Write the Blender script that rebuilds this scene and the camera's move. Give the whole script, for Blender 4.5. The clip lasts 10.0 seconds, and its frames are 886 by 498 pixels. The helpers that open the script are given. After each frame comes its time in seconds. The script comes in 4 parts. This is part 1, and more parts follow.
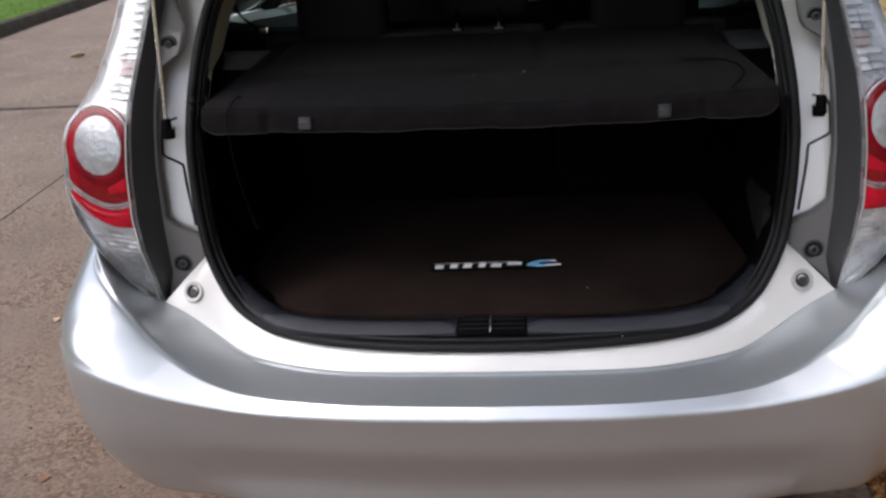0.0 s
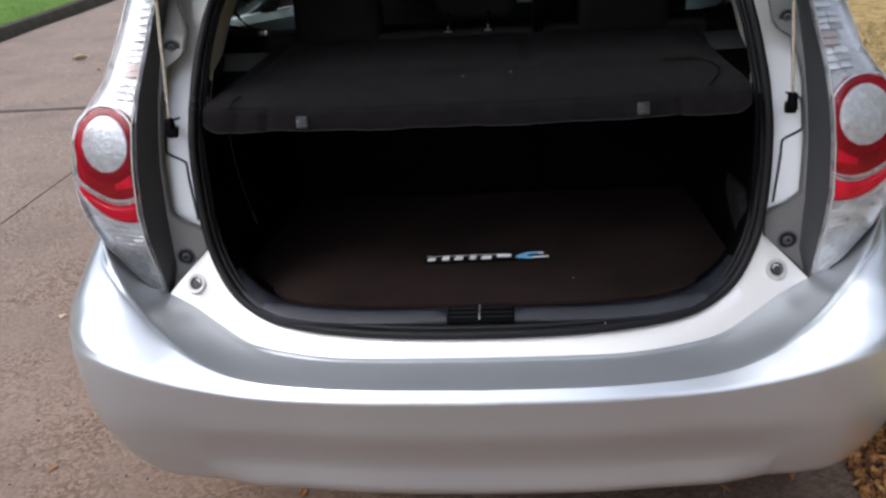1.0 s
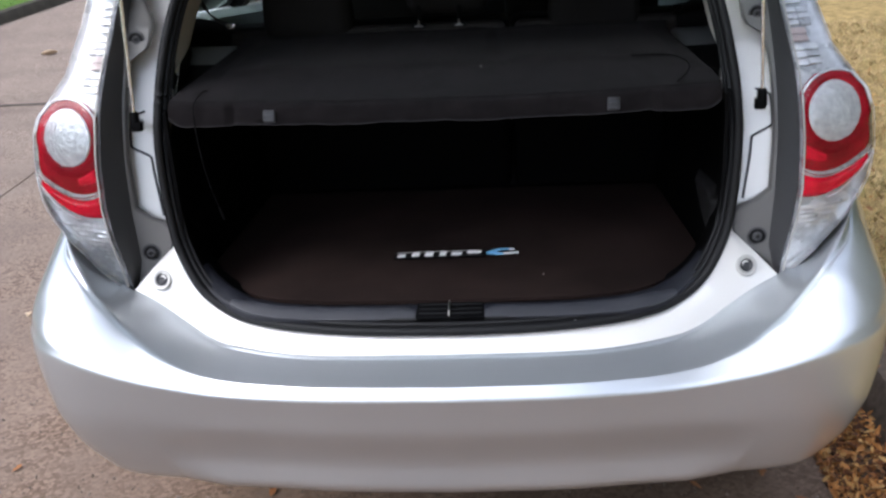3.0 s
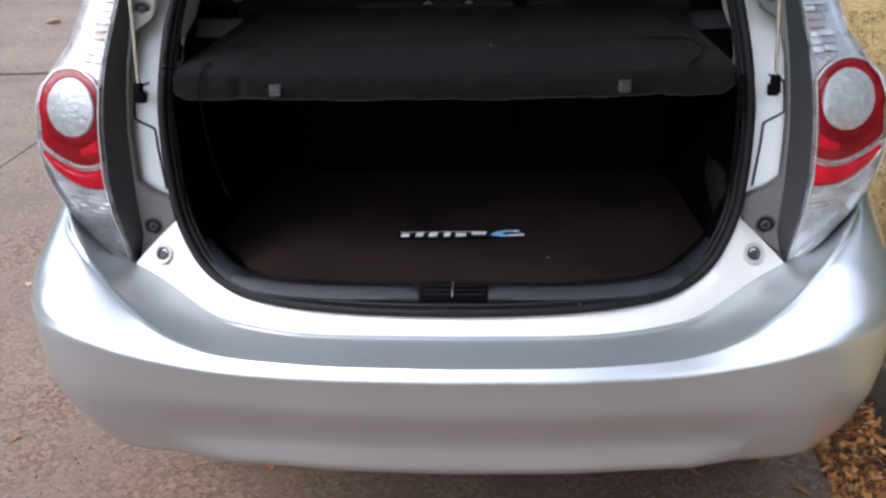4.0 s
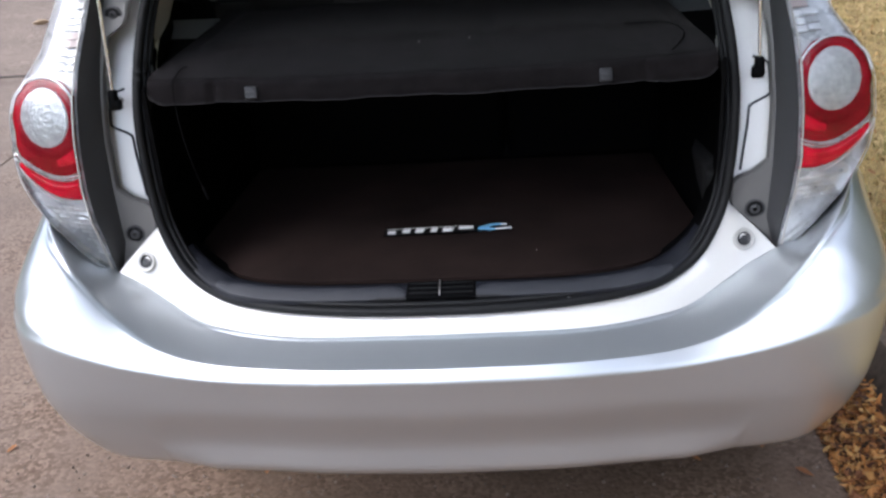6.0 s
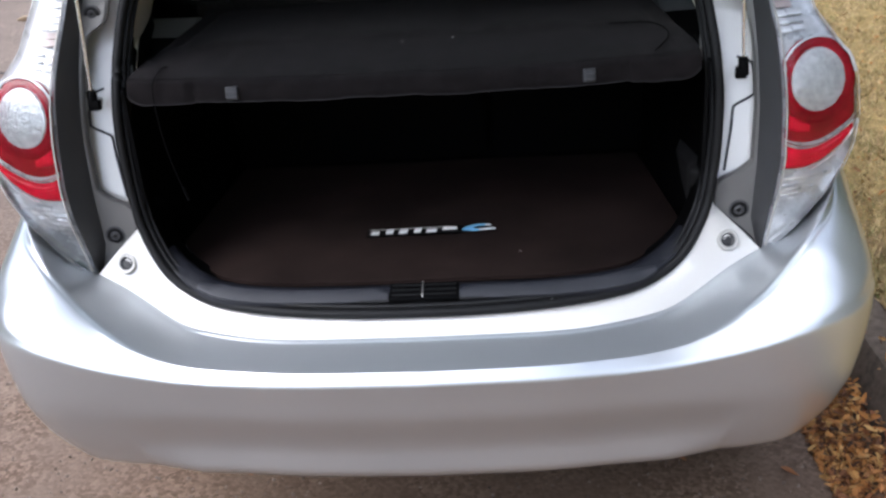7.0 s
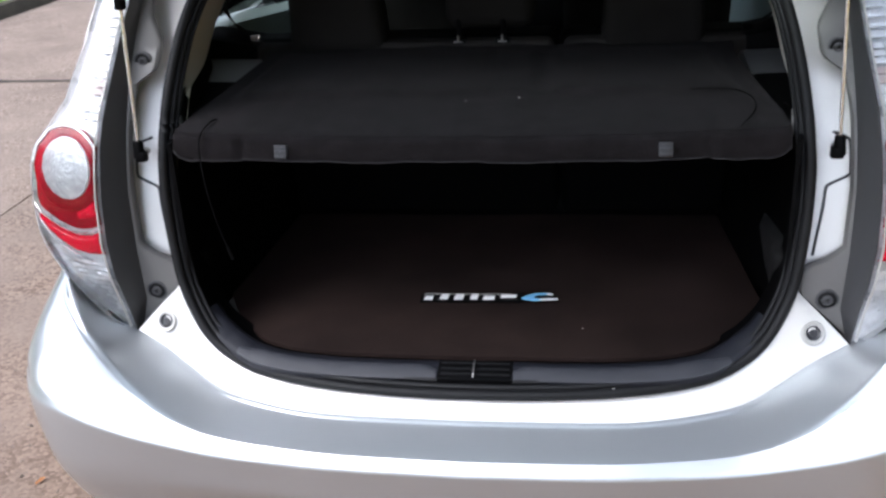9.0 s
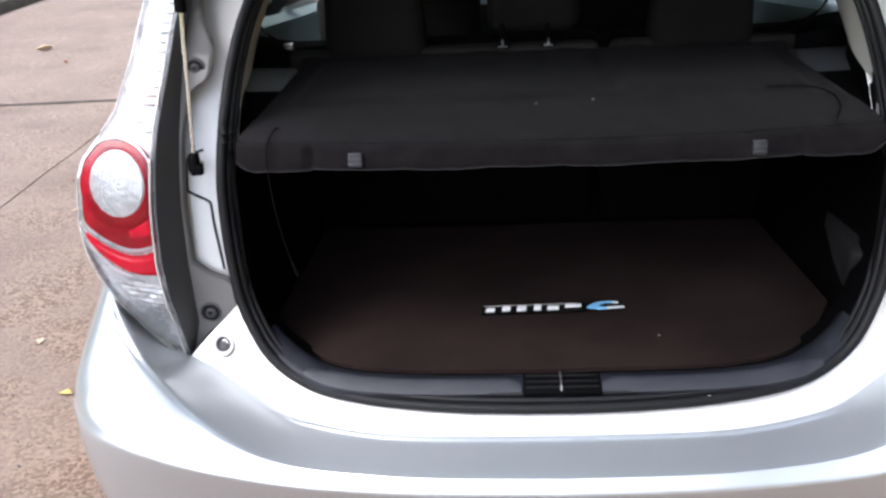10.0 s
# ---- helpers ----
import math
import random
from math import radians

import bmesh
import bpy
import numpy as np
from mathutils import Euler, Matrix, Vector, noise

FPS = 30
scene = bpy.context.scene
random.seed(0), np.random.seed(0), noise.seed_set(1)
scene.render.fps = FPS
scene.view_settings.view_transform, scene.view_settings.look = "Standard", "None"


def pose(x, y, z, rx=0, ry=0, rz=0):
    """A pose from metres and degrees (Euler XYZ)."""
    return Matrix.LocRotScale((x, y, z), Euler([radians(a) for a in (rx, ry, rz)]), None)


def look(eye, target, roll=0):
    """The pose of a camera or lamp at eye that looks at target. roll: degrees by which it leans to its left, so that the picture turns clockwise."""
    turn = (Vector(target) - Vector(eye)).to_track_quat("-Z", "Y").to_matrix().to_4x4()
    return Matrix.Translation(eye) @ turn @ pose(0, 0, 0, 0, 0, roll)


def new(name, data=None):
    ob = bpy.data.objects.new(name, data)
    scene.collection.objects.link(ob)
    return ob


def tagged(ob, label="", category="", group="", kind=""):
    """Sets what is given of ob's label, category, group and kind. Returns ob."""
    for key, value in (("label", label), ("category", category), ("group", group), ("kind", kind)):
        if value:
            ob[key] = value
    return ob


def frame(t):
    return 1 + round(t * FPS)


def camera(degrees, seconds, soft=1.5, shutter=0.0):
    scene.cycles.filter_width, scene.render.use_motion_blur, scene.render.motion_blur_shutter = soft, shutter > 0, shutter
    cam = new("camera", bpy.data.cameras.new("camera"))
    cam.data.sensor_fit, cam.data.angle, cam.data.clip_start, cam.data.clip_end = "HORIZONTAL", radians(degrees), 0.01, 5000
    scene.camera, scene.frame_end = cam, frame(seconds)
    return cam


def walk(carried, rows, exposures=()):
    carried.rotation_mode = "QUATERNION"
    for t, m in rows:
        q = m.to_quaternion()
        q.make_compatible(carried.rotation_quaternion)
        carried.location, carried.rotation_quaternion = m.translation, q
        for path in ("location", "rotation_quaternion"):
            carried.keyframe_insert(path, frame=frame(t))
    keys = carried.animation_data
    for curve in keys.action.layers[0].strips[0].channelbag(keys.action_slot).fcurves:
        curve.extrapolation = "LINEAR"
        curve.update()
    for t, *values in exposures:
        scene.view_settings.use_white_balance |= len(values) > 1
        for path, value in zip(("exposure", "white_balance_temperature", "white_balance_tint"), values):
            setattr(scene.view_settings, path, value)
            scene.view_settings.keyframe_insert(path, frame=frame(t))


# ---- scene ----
cam = camera(49.3, 10.0, 2.6)
PATH = [
    (0, (0.079, -1.385, 1.517), (-0.107, 0.459, 0.765), -3.5),
    (0.2, (0.09, -1.431, 1.508), (-0.107, 0.419, 0.773), -4.7),
    (0.5, (0.096, -1.458, 1.533), (-0.103, 0.381, 0.772), -4.8),
    (1, (0.104, -1.465, 1.533), (-0.084, 0.379, 0.782), -3.8),
    (1.5, (0.114, -1.468, 1.536), (-0.078, 0.38, 0.796), -3.7),
    (2, (0.125, -1.46, 1.537), (-0.059, 0.385, 0.788), -3.8),
    (2.5, (0.12, -1.454, 1.53), (-0.028, 0.395, 0.783), -4.0),
    (4, (0.106, -1.435, 1.517), (-0.034, 0.394, 0.722), -1.8),
    (4.5, (0.104, -1.418, 1.522), (-0.047, 0.407, 0.718), -2.4),
    (5, (0.132, -1.408, 1.526), (-0.046, 0.411, 0.714), -2.2),
    (5.5, (0.13, -1.404, 1.526), (-0.036, 0.413, 0.708), -3.6),
    (7, (0.143, -1.387, 1.53), (0.021, 0.427, 0.696), -3.9),
    (7.5, (0.142, -1.373, 1.522), (0.03, 0.45, 0.706), -3.7),
    (8, (0.155, -1.355, 1.524), (0.057, 0.47, 0.713), -3.9),
    (8.5, (0.158, -1.288, 1.55), (-0.001, 0.531, 0.734), -3.7),
    (8.7, (0.166, -1.264, 1.558), (-0.053, 0.559, 0.764), -4.0),
    (9, (0.168, -1.232, 1.579), (-0.109, 0.576, 0.769), -3.1),
    (9.2, (0.16, -1.218, 1.58), (-0.133, 0.586, 0.766), -3.4),
    (9.5, (0.108, -1.214, 1.57), (-0.1, 0.595, 0.742), -1.1),
    (9.8, (0.0, -1.209, 1.558), (-0.125, 0.626, 0.772), -0.6),
    (10, (-0.089, -1.198, 1.548), (-0.202, 0.641, 0.769), -2.9),
]
EXPOSURES = [(0.0, 1.11, 6420, 14), (1.0, 1.39, 6190, 13), (2.5, 1.64, 6020, 12), (7.0, 1.66, 5970, 12), (8.0, 1.73, 5970, 12), (9.0, 1.94, 6010, 12), (10.0, 2.20, 6130, 13)]
walk(cam, [(t, look(eye, target, roll)) for t, eye, target, roll in PATH], EXPOSURES)

# ---------------------------------------------------------------- world, sun, exposure
world = bpy.data.worlds.new("overcast_sky")
scene.world = world
world.use_nodes = True
wn = world.node_tree.nodes
sky = wn.new("ShaderNodeTexSky")
sky.sky_type, sky.sun_disc = "NISHITA", False
sky.sun_elevation, sky.sun_rotation = radians(50), radians(233)
sky.air_density, sky.dust_density, sky.ozone_density = 1.0, 2.4, 2.0
wn["Background"].inputs["Strength"].default_value = 0.15
cloud = wn.new("ShaderNodeHueSaturation")
cloud.inputs["Saturation"].default_value = 0.42
world.node_tree.links.new(sky.outputs["Color"], cloud.inputs["Color"])
world.node_tree.links.new(cloud.outputs["Color"], wn["Background"].inputs["Color"])
sun_data = bpy.data.lights.new("sun", "SUN")
sun_data.energy, sun_data.angle, sun_data.color = 0.52, radians(50), (1.0, 0.95, 0.88)
sun_ob = new("sun", sun_data)
sun_ob.matrix_world = look((0, 0, 20), (12.5, 9.5, 0))


# ---------------------------------------------------------------- helpers of the scene
def rough_mat(name, color, color2=None, rough=0.6, metal=0.0, scale=20.0, bump=0.0, bump_scale=200.0, coat=0.0, rough_var=0.1, spec=None):
    """A surface with variation at two scales and a fine relief."""
    m = bpy.data.materials.new(name)
    m.use_nodes = True
    nt = m.node_tree
    p = nt.nodes["Principled BSDF"]
    tc = nt.nodes.new("ShaderNodeTexCoord")
    big = nt.nodes.new("ShaderNodeTexNoise")
    big.inputs["Scale"].default_value, big.inputs["Detail"].default_value = scale, 5
    small = nt.nodes.new("ShaderNodeTexNoise")
    small.inputs["Scale"].default_value, small.inputs["Detail"].default_value = bump_scale, 4
    for tex in (big, small):
        nt.links.new(tc.outputs["Object"], tex.inputs["Vector"])
    mixn = nt.nodes.new("ShaderNodeMath")
    mixn.operation = "MULTIPLY_ADD"
    mixn.inputs[1].default_value, mixn.inputs[2].default_value = 0.45, 0.0
    nt.links.new(small.outputs["Fac"], mixn.inputs[0])
    addn = nt.nodes.new("ShaderNodeMath")
    addn.operation = "MULTIPLY_ADD"
    addn.inputs[1].default_value = 0.65
    nt.links.new(big.outputs["Fac"], addn.inputs[0])
    nt.links.new(mixn.outputs[0], addn.inputs[2])
    ramp = nt.nodes.new("ShaderNodeValToRGB")
    ramp.color_ramp.elements[0].position, ramp.color_ramp.elements[1].position = 0.32, 0.75
    ramp.color_ramp.elements[0].color = (*color, 1)
    ramp.color_ramp.elements[1].color = (*(color2 or color), 1)
    nt.links.new(addn.outputs[0], ramp.inputs["Fac"])
    nt.links.new(ramp.outputs["Color"], p.inputs["Base Color"])
    rr = nt.nodes.new("ShaderNodeMapRange")
    rr.inputs["To Min"].default_value, rr.inputs["To Max"].default_value = max(0.02, rough - rough_var), min(1, rough + rough_var)
    nt.links.new(big.outputs["Fac"], rr.inputs["Value"])
    nt.links.new(rr.outputs["Result"], p.inputs["Roughness"])
    p.inputs["Metallic"].default_value = metal
    p.inputs["Specular IOR Level"].default_value = spec if spec is not None else (0.08 if rough > 0.88 else 0.5)
    p.inputs["Coat Weight"].default_value = coat
    p.inputs["Coat Roughness"].default_value = 0.06
    if bump:
        b = nt.nodes.new("ShaderNodeBump")
        b.inputs["Strength"].default_value, b.inputs["Distance"].default_value = bump, 0.002
        nt.links.new(small.outputs["Fac"], b.inputs["Height"])
        nt.links.new(b.outputs["Normal"], p.inputs["Normal"])
    return m


SILVER = rough_mat("silver_metallic_paint", (0.495, 0.524, 0.550), (0.555, 0.580, 0.602), 0.33, 0.74, 3.0, 0.05, 2500, 0.8, 0.02)
# Lit tone of the same silver: pillar and sill brightness is put into it.
SILVER_LIT = rough_mat("silver_paint_lit", (0.69, 0.677, 0.652), (0.75, 0.735, 0.710), 0.36, 0.16, 3.0, 0.05, 2500, 0.6, 0.03)
GREY_PLASTIC = rough_mat("dark_grey_plastic", (0.046, 0.046, 0.049), (0.060, 0.060, 0.064), 0.5, 0, 12, 0.15, 900)
FLANGE_GREY = rough_mat("mid_grey_plastic", (0.115, 0.112, 0.108), (0.145, 0.14, 0.135), 0.5, 0, 12, 0.15, 900)
RUBBER = rough_mat("black_rubber", (0.004, 0.004, 0.0045), (0.008, 0.008, 0.009), 0.6, 0, 30, 0.1, 500, spec=.25)
# Black plastic near zero: the cargo bay's deep shade is in the colour.
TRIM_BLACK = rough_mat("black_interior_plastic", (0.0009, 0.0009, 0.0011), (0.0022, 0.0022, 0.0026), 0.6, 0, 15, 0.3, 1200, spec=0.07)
CARPET = rough_mat("dark_brown_carpet", (0.0084, 0.0053, 0.0047), (0.0300, 0.0192, 0.0168), 0.95, 0, 6, 0.9, 900)
FABRIC = rough_mat("charcoal_fabric", (0.0042, 0.0034, 0.0037), (0.0152, 0.0128, 0.0136), 0.95, 0, 30, 1.0, 520)
FABRIC.node_tree.nodes["Principled BSDF"].inputs["Sheen Weight"].default_value = 0.024
FABRIC.node_tree.nodes["Principled BSDF"].inputs["Sheen Roughness"].default_value = 0.45
SEAT_FABRIC = rough_mat("black_seat_fabric", (0.012, 0.0110, 0.0103), (0.0225, 0.021, 0.0197), 0.9, 0, 10, 0.6, 1000)
PALE_TRIM = rough_mat("pale_grey_trim", (0.48, 0.455, 0.425), (0.55, 0.52, 0.49), 0.6, 0, 8, 0.2, 900)
CHROME = rough_mat("chrome", (0.88, 0.88, 0.88), (0.94, 0.94, 0.94), 0.22, 0.8, 20, 0, 300, 0, 0.05)
DULL_METAL = rough_mat("dull_metal", (0.33, 0.32, 0.30), (0.45, 0.44, 0.42), 0.4, 0.9, 40, 0.1, 400)
STOP_RIM = rough_mat("pale_grey_stop_rim", (.42, .41, .39), (.52, .51, .49), .4, 0.2, 30, .1, 600)
FAINT_AMBER = rough_mat("faint_amber", (.44, .35, .34), (.52, .43, .41), .3)
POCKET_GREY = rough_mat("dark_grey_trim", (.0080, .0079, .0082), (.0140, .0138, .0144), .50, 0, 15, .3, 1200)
CLIP_GREY = rough_mat("grey_clip_plastic", (.022, .022, .025), (.034, .034, .038), .45, 0, 30, .1, 600)
RED_LENS = rough_mat("red_lens_plastic", (0.16, 0.0010, 0.006), (0.40, 0.003, 0.016), 0.25, 0, 24, 0.4, 220, 0.1, 0.06, .25)
RED_LENS_BRIGHT = rough_mat("bright_red_lens_plastic", (0.52, 0.004, 0.018), (0.90, 0.010, 0.045), 0.22, 0, 40, 0.4, 220, 0.1, 0.06, .25)
WHITE_LENS = rough_mat("white_reflector_lens", (0.42, 0.43, 0.43), (0.72, 0.73, 0.725), 0.2, 0.25, 70, 0.7, 130, 0.3, 0.08)
LAMP_BOWL = rough_mat("silvered_lamp_bowl", (0.42, 0.43, 0.445), (0.66, 0.67, 0.685), 0.28, 0.3, 26, 0.5, 120, 0.0, 0.1)
REFLECTOR = rough_mat("bright_reflector", (0.74, 0.75, 0.77), (0.92, 0.93, 0.94), 0.22, 0.3, 60, 0.3, 300, 0.5, 0.05)

DIM_REFLECTOR = rough_mat("dim_reflector", (.40, .41, .42), (.62, .63, .64), .3, .3, 60, .6, 160, 0, .08)


def clear_mat(name, tint, ior, haze=0.0):
    """Thin clear plastic or glass: it lets light through and shines by Fresnel."""
    m = bpy.data.materials.new(name)
    m.use_nodes = True
    nt = m.node_tree
    nt.nodes.remove(nt.nodes["Principled BSDF"])
    see, shine, fres, mix = (nt.nodes.new("ShaderNode" + k) for k in ("BsdfTransparent", "BsdfGlossy", "Fresnel", "MixShader"))
    see.inputs["Color"].default_value = (*tint, 1)
    shine.inputs["Roughness"].default_value = 0.04
    fres.inputs["IOR"].default_value = ior
    nt.links.new(fres.outputs[0], mix.inputs[0])
    dust, blend = nt.nodes.new("ShaderNodeBsdfDiffuse"), nt.nodes.new("ShaderNodeMixShader")
    blend.inputs[0].default_value = haze
    nt.links.new(see.outputs[0], blend.inputs[1])
    nt.links.new(dust.outputs[0], blend.inputs[2])
    nt.links.new(blend.outputs[0], mix.inputs[1])
    nt.links.new(shine.outputs[0], mix.inputs[2])
    nt.links.new(mix.outputs[0], nt.nodes["Material Output"].inputs["Surface"])
    return m


CLEAR_LENS = clear_mat("clear_lamp_cover", (0.97, 0.975, 0.98), 1.34, 0.002)
GLASS = clear_mat("tinted_window_glass", (0.88, 0.93, 0.90), 1.3)
TYRE = rough_mat("tyre_rubber", (0.018, 0.018, 0.018), (0.03, 0.03, 0.03), 0.8, 0, 20, 0.3, 300)
EMBLEM_BLACK = rough_mat("emblem_black", (0.0012, 0.0012, 0.0014), (0.002, 0.002, 0.002), 0.5, 0, 40, 0.1, 500, spec=0.1)
EMBLEM_WHITE = rough_mat("emblem_silver_white", (0.93, 0.93, 0.92), (0.97, 0.97, 0.97), 0.25, 0.1, 40, 0.1, 500)
EMBLEM_BLUE = rough_mat("emblem_light_blue", (0.16, 0.42, 0.68), (0.22, 0.52, 0.78), 0.35, 0, 40, 0.1, 500)


def part(name, bm, material, parent=None, label="", smooth=True):
    """Links a bmesh as one mesh object, under a thing or a part."""
    me = bpy.data.meshes.new(name)
    bmesh.ops.recalc_face_normals(bm, faces=bm.faces)
    bm.to_mesh(me)
    bm.free()
    me.materials.append(material)
    if smooth:
        me.shade_smooth()
        me.set_sharp_from_angle(angle=radians(38))
    ob = new(name, me)
    if parent is not None:
        ob.parent = parent
        if parent.type == "EMPTY":
            ob.matrix_parent_inverse = Matrix.Translation(-parent.location)
    return tagged(ob, label)


def thing(name, at, label, category, group="", kind=""):
    ob = new(name)
    ob.empty_display_size = 0.1
    ob.location = at
    return tagged(ob, label, category, group, kind)


def spline(keys, n):
    """A smooth curve of n points through the keys."""
    k = np.array(keys, float)
    k = np.vstack([2 * k[0] - k[1], k, 2 * k[-1] - k[-2]])
    seg = len(k) - 3
    out = []
    for t in np.linspace(0, seg - 1e-6, n):
        i = int(t)
        f = t - i
        a, b, c, d = k[i:i + 4]
        out.append(0.5 * (2 * b + (c - a) * f + (2 * a - 5 * b + 4 * c - d) * f * f + (3 * b - a - 3 * c + d) * f ** 3))
    return np.array(out)


def at_z(table, z):
    """A value from pairs (z, value)."""
    zz, vv = zip(*table)
    return float(np.interp(z, zz, vv))


def chaikin(p, times=2, keep=0.25):
    for _ in range(times):
        q = [p[0]]
        for a, b in zip(p[:-1], p[1:]):
            q += [a * (1 - keep) + b * keep, a * keep + b * (1 - keep)]
        p = np.array(q + [p[-1]])
    return p


def sheet(rows, thick=0.0, bm=None):
    """A grid of quads over rows of points, with a thickness if given."""
    bm = bm or bmesh.new()
    vs = [[bm.verts.new(tuple(p)) for p in row] for row in rows]
    faces = []
    for r0, r1 in zip(vs[:-1], vs[1:]):
        for i in range(len(r0) - 1):
            faces.append(bm.faces.new((r0[i], r0[i + 1], r1[i + 1], r1[i])))
    if thick:
        bmesh.ops.recalc_face_normals(bm, faces=faces)
        bmesh.ops.solidify(bm, geom=faces, thickness=thick)
    return bm


def slab_of(rows, depth):
    """A sheet with a second layer that far below it, and closed sides."""
    rows = [[Vector(p) for p in row] for row in rows]
    down = Vector((0, 0, -depth))
    under = [[p + down for p in row] for row in rows]
    bm = sheet(rows)
    sheet(under, 0.0, bm)
    edge = rows[0] + [r[-1] for r in rows[1:]] + rows[-1][-2::-1] + [r[0] for r in rows[-2:0:-1]]
    sheet([edge + edge[:1], [p + down for p in edge + edge[:1]]], 0.0, bm)
    bmesh.ops.remove_doubles(bm, verts=bm.verts, dist=1e-5)
    return bm


def tube(path, radius, sides=10, bm=None, caps=True):
    """A round tube along a path; radius may be a list."""
    bm = bm or bmesh.new()
    path = [Vector(p) for p in path]
    rings = []
    up = Vector((0.13, 0.31, 0.94))
    for i, p in enumerate(path):
        d = (path[min(i + 1, len(path) - 1)] - path[max(i - 1, 0)]).normalized()
        a = d.cross(up).normalized()
        if a.length < 0.1:
            a = d.cross(Vector((1, 0, 0))).normalized()
        b = d.cross(a)
        r = radius[i] if isinstance(radius, (list, tuple)) else radius
        rings.append([bm.verts.new(p + r * (math.cos(t) * a + math.sin(t) * b)) for t in np.linspace(0, 2 * math.pi, sides, endpoint=False)])
    for r0, r1 in zip(rings[:-1], rings[1:]):
        for i in range(sides):
            bm.faces.new((r0[i], r0[(i + 1) % sides], r1[(i + 1) % sides], r1[i]))
    if caps:
        bm.faces.new(rings[0][::-1])
        bm.faces.new(rings[-1])
    return bm


def box(centre, size, bevel=0.0, turn=None, bm=None, segments=2):
    bm2 = bmesh.new()
    bmesh.ops.create_cube(bm2, size=1)
    m = Matrix.Translation(centre) @ (turn or Matrix()) @ Matrix.Diagonal((*size, 1))
    bmesh.ops.transform(bm2, matrix=m, verts=bm2.verts)
    if bevel:
        bmesh.ops.bevel(bm2, geom=bm2.edges[:] + bm2.verts[:], offset=bevel, segments=segments, profile=0.6, affect="EDGES")
    if bm is None:
        return bm2
    me = bpy.data.meshes.new("tmp")
    bm2.to_mesh(me)
    bm.from_mesh(me)
    bm2.free()
    bpy.data.meshes.remove(me)
    return bm


def lathe(profile, m, sides=24, bm=None):
    """Turns (radius, height) pairs about the local z, laid at the pose m."""
    bm = bm or bmesh.new()
    rings = []
    for r, h in profile:
        rings.append([bm.verts.new(m @ Vector((r * math.cos(t), r * math.sin(t), h))) for t in np.linspace(0, 2 * math.pi, sides, endpoint=False)])
    for r0, r1 in zip(rings[:-1], rings[1:]):
        for i in range(sides):
            bm.faces.new((r0[i], r0[(i + 1) % sides], r1[(i + 1) % sides], r1[i]))
    bm.faces.new(rings[0][::-1])
    bm.faces.new(rings[-1])
    return bm


# ---------------------------------------------------------------- shapes of the car's tail (y ahead, z up, x = 0 its middle)
def lean_of(z):
    """How far the tail leans forward with height."""
    z = max(z, 0.80)
    bend = 0.035 * math.log1p(math.exp((z - 1.115) / 0.035))
    return 0.1 * (z - 0.85) + 0.4 * bend + 0.05 * math.log1p(math.exp((z - 1.34) / 0.05))


def y_open(x, z):
    return 0.071 + 0.30 * x * x + 0.42 * x ** 4 + lean_of(z)


def lamp_stand(z):
    """How far the tail lamp stands out behind the pillar."""
    return float(np.interp(z, (.795, .90, 1.12, 1.26, 1.42), (.0, .034, .032, .020, .016)))


def y_lamp(x, z):
    return 0.178 - lamp_stand(z) + 0.12 * (x - 0.6) + (30.0 * (x - 0.72) ** 2 if x > 0.72 else 0) + lean_of(z)


def y_garnish(z):
    return 0.205 + lean_of(z)


def pillar_tilt(z):
    """How much further the painted pillar leans than the lamp beside it."""
    return .13 * (z - .85) if z < 1.15 else .039


SEAL = [(0, .734), (.15, .734), (.23, .735), (.31, .738), (.38, .746), (.425, .763), (.458, .786), (.484, .820), (.507, .870), (.517, .92), (.523, .98), (.525, 1.04), (.523, 1.085), (.515, 1.16), (.500, 1.245), (.477, 1.325), (.435, 1.40), (.34, 1.44), (.18, 1.455), (0, 1.458)]
SEAL_X = [(z, x) for x, z in SEAL[5:17]]
LAMP_IN = [(.788, .597), (.84, .599), (.88, .602), (.92, .608), (.96, .613), (1.04, .612), (1.08, .609), (1.12, .606), (1.16, .602), (1.20, .595), (1.24, .588), (1.28, .583), (1.34, .575), (1.42, .560)]
LAMP_OUT = [(0.788, 0.599), (0.844, 0.652), (0.909, 0.695), (0.944, 0.718), (0.977, 0.733), (1.022, 0.743), (1.089, 0.735), (1.124, 0.722), (1.138, 0.708), (1.163, 0.688), (1.192, 0.666), (1.215, 0.659), (1.267, 0.642), (1.342, 0.630), (1.420, 0.606)]
RIDGE = [(.788, .594), (.838, .582), (.93, .588), (1.03, .589), (1.14, .583), (1.23, .577), (1.33, .568), (1.42, .552)]
PLATE = [(.788, .594), (.798, .586), (.862, .516), (.905, .519), (.915, .551), (.937, .5805), (1.03, .5835), (1.14, .5775), (1.20, .568), (1.222, .534), (1.265, .529), (1.30, .550), (1.33, .556), (1.42, .540)]

# One trim in two tones: left lit, right shaded, both put into colour.
SHOULDER = {-1: rough_mat("lit_shoulder_trim", (.22, .23, .23), (.27, .28, .28), .55, 0, 10, .2, 900), 1: rough_mat("shaded_shoulder_trim", (.07, .075, .08), (.10, .105, .11), .55, 0, 10, .2, 900)}
car = thing("hatchback_car", (0, 1.8, 0), "silver hatchback parked at the kerb with its tailgate open", "car")

